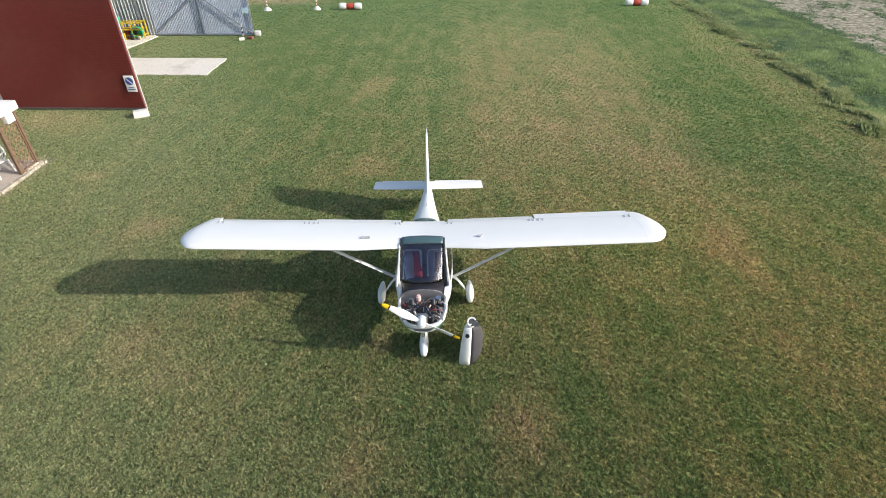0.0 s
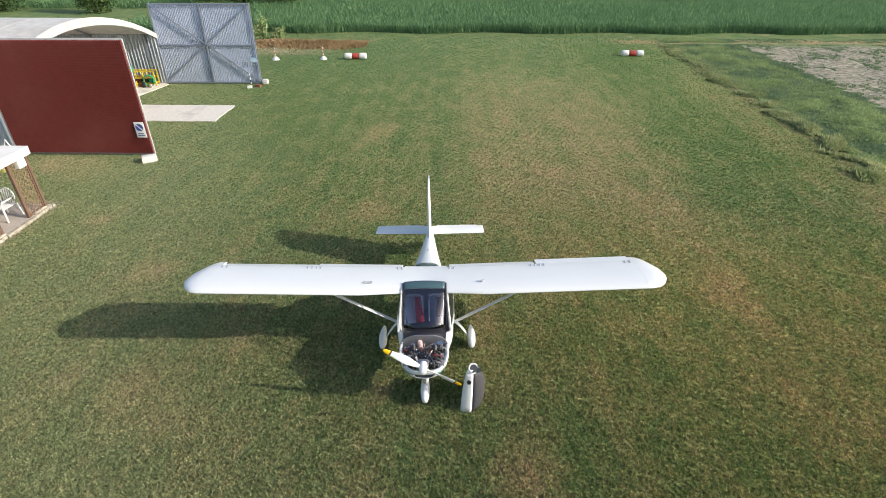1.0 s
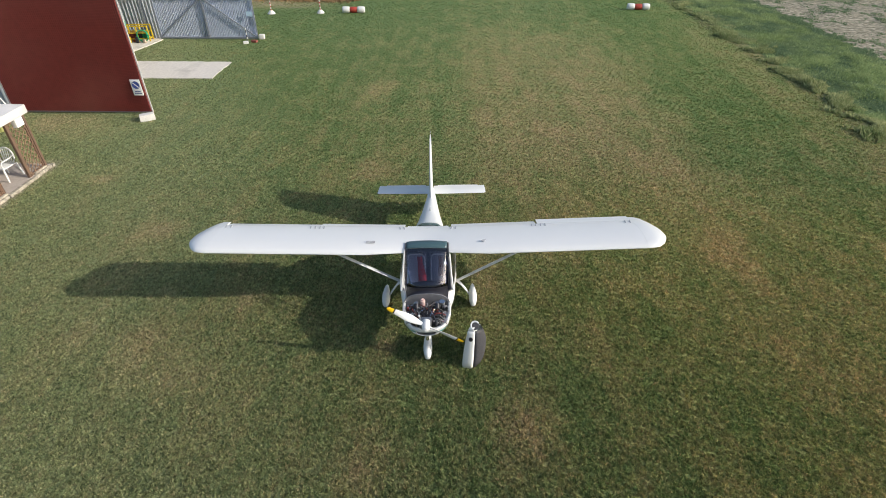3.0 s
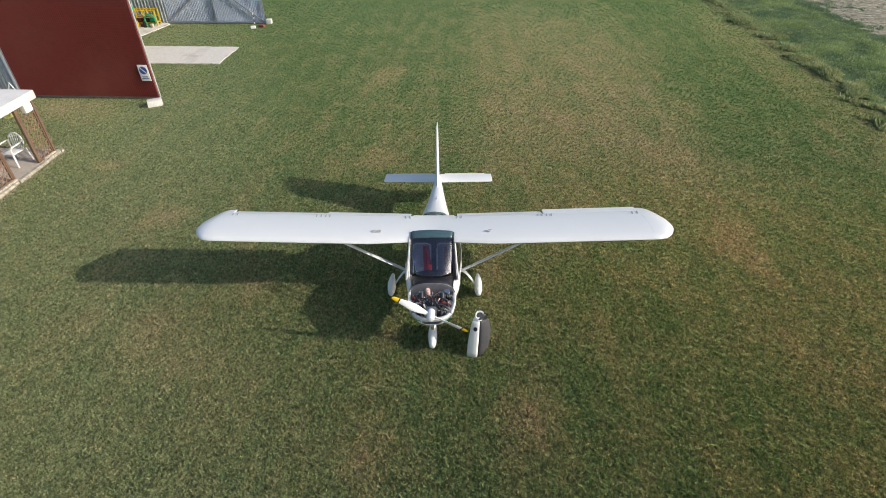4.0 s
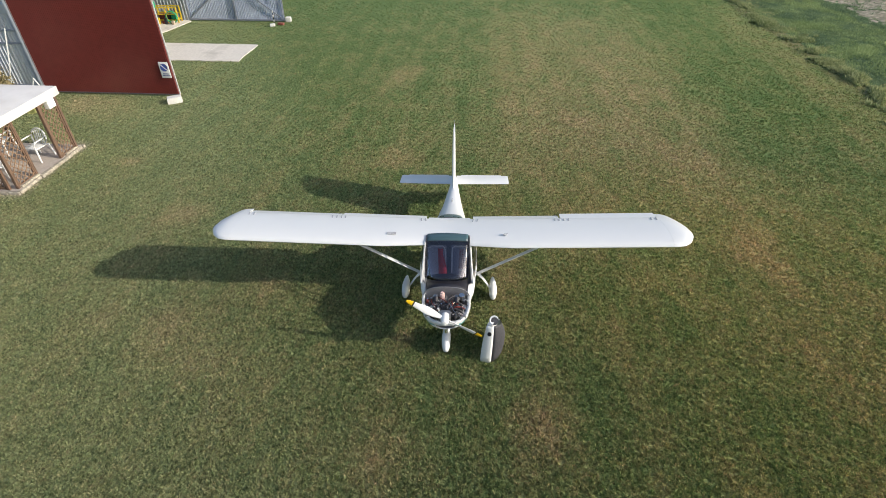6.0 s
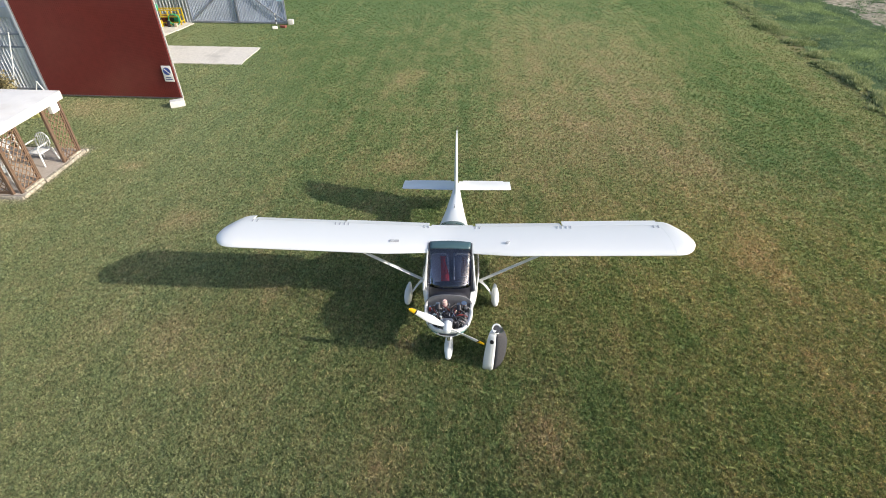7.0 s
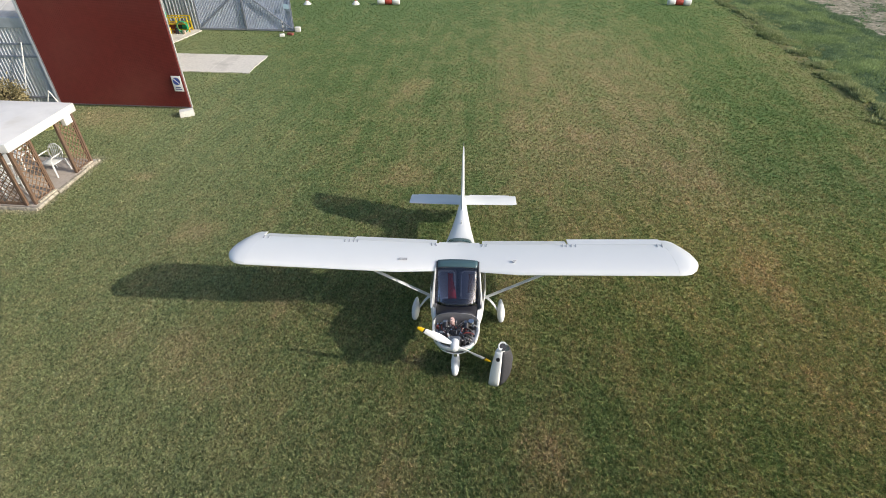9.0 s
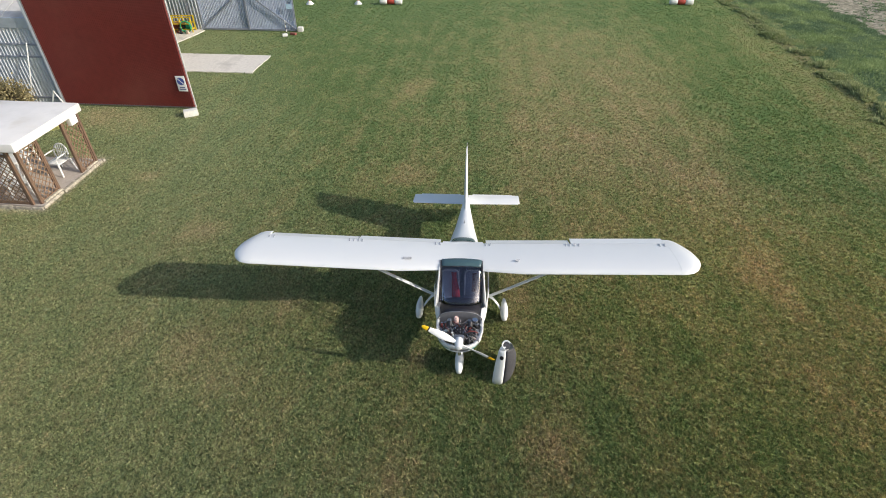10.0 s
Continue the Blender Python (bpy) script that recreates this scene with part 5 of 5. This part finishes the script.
def cone_post(m):
    k = thing("cone_post", "red and white banded post on a white cone foot", "post", m, "banded posts")
    bm = bmesh.new()
    rod(bm, (0, 0, 0), (0, 0, 0.20), 0.27, 0.09, 18)
    part("foot", bm, MARK_WHITE, k)
    for n in range(6):
        bm = bmesh.new()
        rod(bm, (0, 0, 0.19 + 0.10 * n), (0, 0, 0.29 + 0.10 * n), 0.034, sides=10)
        part("band", bm, MARK_WHITE if n % 2 else MARK_RED, k)
    return k


cp = cone_post(pose(-12.45, 37.7, 0))
copy_thing(cp, pose(-9.2, 37.95, 0))
for a, b, sag in (((-12.45, 37.7), (-9.2, 37.95), 0.42), ((-16.2, 38.3), (-12.45, 37.7), 0.50)):
    bm = bmesh.new()
    a, b = Vector((*a, 0.76)), Vector((*b, 0.76))
    tube(bm, [a.lerp(b, k / 14) - Vector((0, 0, sag * math.sin(math.pi * k / 14))) for k in range(15)], 0.011, 5)
    tagged(part("rope", bm, STRAW_ROPE), "slack pale rope hung between the banded posts", "rope")


# ---- plants ----
def leaves(name, centre, radii, count, size, material, parent, seed, rough_edge=0.35):
    """A crown of many small leaves in uneven clumps."""
    rng = np.random.default_rng(seed)
    clumps = rng.normal(0, 1, (max(6, count // 90), 3))
    clumps /= np.linalg.norm(clumps, axis=1)[:, None]
    clumps *= rng.uniform(0.25, 0.95, len(clumps))[:, None] ** 0.6
    c = clumps[rng.integers(0, len(clumps), count)] + rng.normal(0, 0.2 + rough_edge * 0.2, (count, 3))
    pts = c * radii + centre
    pts[:, 2] = np.maximum(pts[:, 2], 0.05)
    u, w = rng.normal(0, 1, (count, 3)), rng.normal(0, 1, (count, 3))
    u /= np.linalg.norm(u, axis=1)[:, None]
    w -= (w * u).sum(1)[:, None] * u
    w /= np.linalg.norm(w, axis=1)[:, None]
    s = size * rng.uniform(0.6, 1.3, count)[:, None]
    verts = np.stack([pts - u * s, pts + w * s * 0.45, pts + u * s, pts - w * s * 0.45], 1).reshape(-1, 3)
    me = bpy.data.meshes.new(name)
    me.from_pydata(verts.tolist(), [], np.arange(4 * count).reshape(-1, 4).tolist())
    me.materials.append(material)
    ob = new(name, me)
    ob.parent = parent
    return ob


def bush(x, y, radii, count, size, material, label, seed, kind="bush"):
    b = thing(kind, label, kind, pose(x, y, 0))
    rnd = random.Random(seed)
    bm = bmesh.new()
    h = radii[2]
    for k in range(7):
        a = rnd.uniform(0, 6.28)
        tube(bm, [(0.1 * math.cos(a), 0.1 * math.sin(a), 0), (radii[0] * 0.3 * math.cos(a), radii[1] * 0.3 * math.sin(a), h * 0.7), (radii[0] * 0.6 * math.cos(a), radii[1] * 0.6 * math.sin(a), h * rnd.uniform(1.2, 1.7))], 0.025 * max(1, h), 5)
    part("trunk" if kind == "tree" else "stems", bm, BARK, b)
    leaves("crown", (0, 0, h * 1.0), radii, count, size, material, b, seed)
    return b


bush(-15.75, 45.0, (0.55, 0.5, 0.8), 1100, 0.10, FIELD, "leafy green bush at the field edge", 11)
bush(-14.5, 45.2, (0.45, 0.4, 0.45), 500, 0.09, FIELD, "small leafy bush at the field edge", 12)
bush(-38.3, 60.0, (1.5, 1.3, 1.9), 3200, 0.18, BUSH, "dark leafy tree behind the hangar", 13, "tree")
for k, (x, y) in enumerate([(-60, 60), (-56, 61), (-52.5, 60.5), (-49, 61)]):
    bush(x, y, (2.4, 1.8, 2.2), 2600, 0.18, BUSH, "bushy hedge tree behind the hangar", 20 + k, "tree")
for k, (x, y) in enumerate([(-27, 63), (-23.5, 64), (-20, 63.5)]):
    bush(x, y, (2.0, 1.5, 1.6), 1800, 0.16, BUSH, "bushy hedge tree beyond the hangar", 30 + k, "tree")
for k, (x, y) in enumerate([(-20.15, 19.45), (-19.4, 19.5)]):
    bush(x, y, (0.65, 0.35, 0.62), 1900, 0.06, DRYBUSH, "dry yellowish shrub against the grey wall", 40 + k)

rng = np.random.default_rng(5)


def scatter(n, x0, x1, y0, y1):
    return np.stack([rng.uniform(x0, x1, n), rng.uniform(y0, y1, n), np.zeros(n)], 1)


def set_ground(p):
    p[:, 2] = [ground_height(x, y) for x, y in p[:, :2]]
    return p


# crop field
rows_x = rng.integers(0, 700, 300000) * 0.16 - 55 + rng.normal(0, 0.03, 300000)
pts = np.stack([rows_x, 48.3 + 42 * rng.uniform(0, 1, 300000) ** 1.35, np.zeros(300000)], 1)
pts[:, 1] += 0.4 * np.sin(pts[:, 0] * 0.6)
pts = pts[(pts[:, 0] > -29 + rng.normal(0, 0.6, len(pts))) | (pts[:, 1] > 63)]
hs = rng.uniform(0.72, 1.05, len(pts)) * (1 + 0.12 * np.sin(pts[:, 0] * 0.3) * np.sin(pts[:, 1] * 0.4))
upper = rng.uniform(0, 1, len(pts)) < 0.55
pts[:, 2] = np.where(upper, hs * rng.uniform(0.35, 0.75, len(pts)), 0.0)
hs = np.where(upper, hs * rng.uniform(0.22, 0.42, len(pts)), hs * rng.uniform(0.6, 1.0, len(pts)))
blades("crop", pts, hs, rng.uniform(0.04, 0.09, len(pts)), np.where(upper, 1.1, 0.3), CROP, "tall dense green cereal crop beyond the airfield", "crop", 2)
# straw bank
n = 16000
pts = scatter(n, -16.8, -7.0, 0, 1)
pts[:, 1] = 42.95 + rng.normal(0, 0.6, n) + 0.25 * np.sin(pts[:, 0] * 0.8)
lump = np.array([noise.noise(Vector((x * 0.7, y * 0.9, 2))) for x, y in pts[:, :2]])
ends = np.clip((pts[:, 0] + 16.8) / 1.5, 0, 1) * np.clip((-7.0 - pts[:, 0]) / 2.0, 0, 1)
keep = rng.uniform(-0.6, 0.5, n) < lump + 0.5 * ends - 0.2
pts, lump, ends = pts[keep], lump[keep], ends[keep]
n = len(pts)
pts[:, 2] = 0.32 * np.exp(-((pts[:, 1] - 42.95) / 0.6) ** 2) * ends * (0.6 + lump) * rng.uniform(0.2, 1.0, n)
blades("straw_bank", pts, rng.uniform(0.05, 0.28, n), rng.uniform(0.04, 0.14, n), 1.6, STRAW, "bank of dry brown straw and cut weeds", "straw", 3)
# weeds along the ditch and the rough field beyond it
n = 8000
pts = scatter(n, 0, 1, 6, 44)
pts[:, 0] = 16.0 + rng.normal(0, 0.34, n) + 0.22 * np.sin(pts[:, 1] * 0.9) + 0.14 * np.sin(pts[:, 1] * 2.3)
clump = np.array([noise.noise(Vector((x * 1.1, y * 1.1, 0))) for x, y in pts[:, :2]])
keep = clump > -0.06 - 0.25 * (pts[:, 1] > 30)
pts, clump = set_ground(pts[keep]), clump[keep]
tall = (0.08 + 0.30 * np.clip(clump + 0.05, 0, 1)) * rng.uniform(0.6, 1.4, len(pts)) * np.clip(1.25 - pts[:, 1] / 60, 0.5, 1.2)
own, roots, out = tufts(pts, 11, 0.5 * tall, rng)
blades("ditch_weeds", roots, tall[own] * rng.uniform(0.6, 1.2, len(own)), rng.uniform(0.05, 0.12, len(own)), 0.7, WEED, "pale green weeds growing along the ditch", "weeds", 4, 0.5 * out)
n = 47000
pts = scatter(n, 16.0, 21.8, 8, 46)
pts[:15000, 0] = rng.uniform(21.0, 42.0, 15000)
clump = np.array([noise.noise(Vector((x * 0.45, y * 0.45, 4))) * 0.7 + 0.5 * noise.noise(Vector((x * 1.5, y * 1.5, 8))) for x, y in pts[:, :2]])
edge = pts[:, 0] + 1.6 * clump - 0.02 * (30 - pts[:, 1])
keep = (edge < 21.3) | (clump > 0.16) | ((clump > -0.1) & (rng.uniform(0, 1, n) < 0.25)) | (pts[:, 1] > 43.5)
keep &= np.abs(pts[:, 1] - 44.1) > 0.4
pts, clump, edge = set_ground(pts[keep]), clump[keep], edge[keep]
tall = (0.05 + 0.12 * np.clip(clump + 0.25, 0, 1)) * rng.uniform(0.5, 1.5, len(pts)) * np.where(edge < 21.3, 1.0, 0.75)
own, roots, out = tufts(pts, 9, 0.09 + 0.5 * tall, rng)
lush = (edge[own] < 21.3) & (rng.uniform(-0.3, 0.3, len(own)) + clump[own] > -0.05)
for name, pick, mat, label in (("field_grass", lush, FIELD, "bright green uncut grass beyond the ditch"), ("field_weeds", ~lush, RANK, "low dark weeds on the rough field")):
    k = int(pick.sum())
    blades(name, roots[pick], tall[own][pick] * rng.uniform(0.5, 1.2, k), rng.uniform(0.03, 0.09, k), 0.8, mat, label, "weeds", 6, 0.6 * out[pick])
# turf in small tufts, thickest where the camera passes nearest and thinning evenly with distance
ys = np.linspace(1.9, 50.0, 2000)
half_width = lambda y: np.minimum(5.6 + 0.97 * y, 20.0 + 0.25 * y)
share = half_width(ys) / (1 + (ys / 9.5) ** 2.6)
for k in range(2):
    n = 95000
    order = np.arange(n) + 0.5 * k
    yy = np.interp((order * 0.7548776662) % 1.0, np.cumsum(share) / share.sum(), ys)
    pts = np.stack([(2 * ((order * 0.5698402910 + 0.31 * k) % 1.0) - 1) * half_width(yy), yy, 0 * yy], 1)
    pts[:, :2] += rng.normal(0, 0.012, (n, 2)) * (1 + yy / 12)[:, None]
    keep = ~((pts[:, 0] < -13.15) & (pts[:, 1] > 12.25) & (pts[:, 1] < 15.5)) & ~((pts[:, 0] < -11.3) & (pts[:, 1] > 24.25) & (pts[:, 1] < 26.9))
    keep &= (pts[:, 0] < 15.8 + rng.normal(0, 0.2, n)) & ~((pts[:, 0] < -17.2) & (pts[:, 1] > 20))
    pts = set_ground(pts[keep])
    far = np.clip((pts[:, 1] - 4.0) / 34.0, 0, 1)
    own, roots, out = tufts(pts, 9, (0.030 + 0.060 * far) * rng.uniform(0.6, 1.4, len(pts)), rng)
    far = far[own]
    h = ((0.041 + 0.014 * far) * rng.uniform(0.7, 1.25, len(pts))[own]) * rng.uniform(0.5, 1.15, len(own))
    blades("turf_blades", roots, h, h * rng.uniform(0.4, 0.8, len(own)), 1.2 + 0.6 * far, BLADE, "short mown grass blades of the airfield", "grass", 20 + k, 0.6 * out, rng.normal(0, 0.17, len(pts))[own])
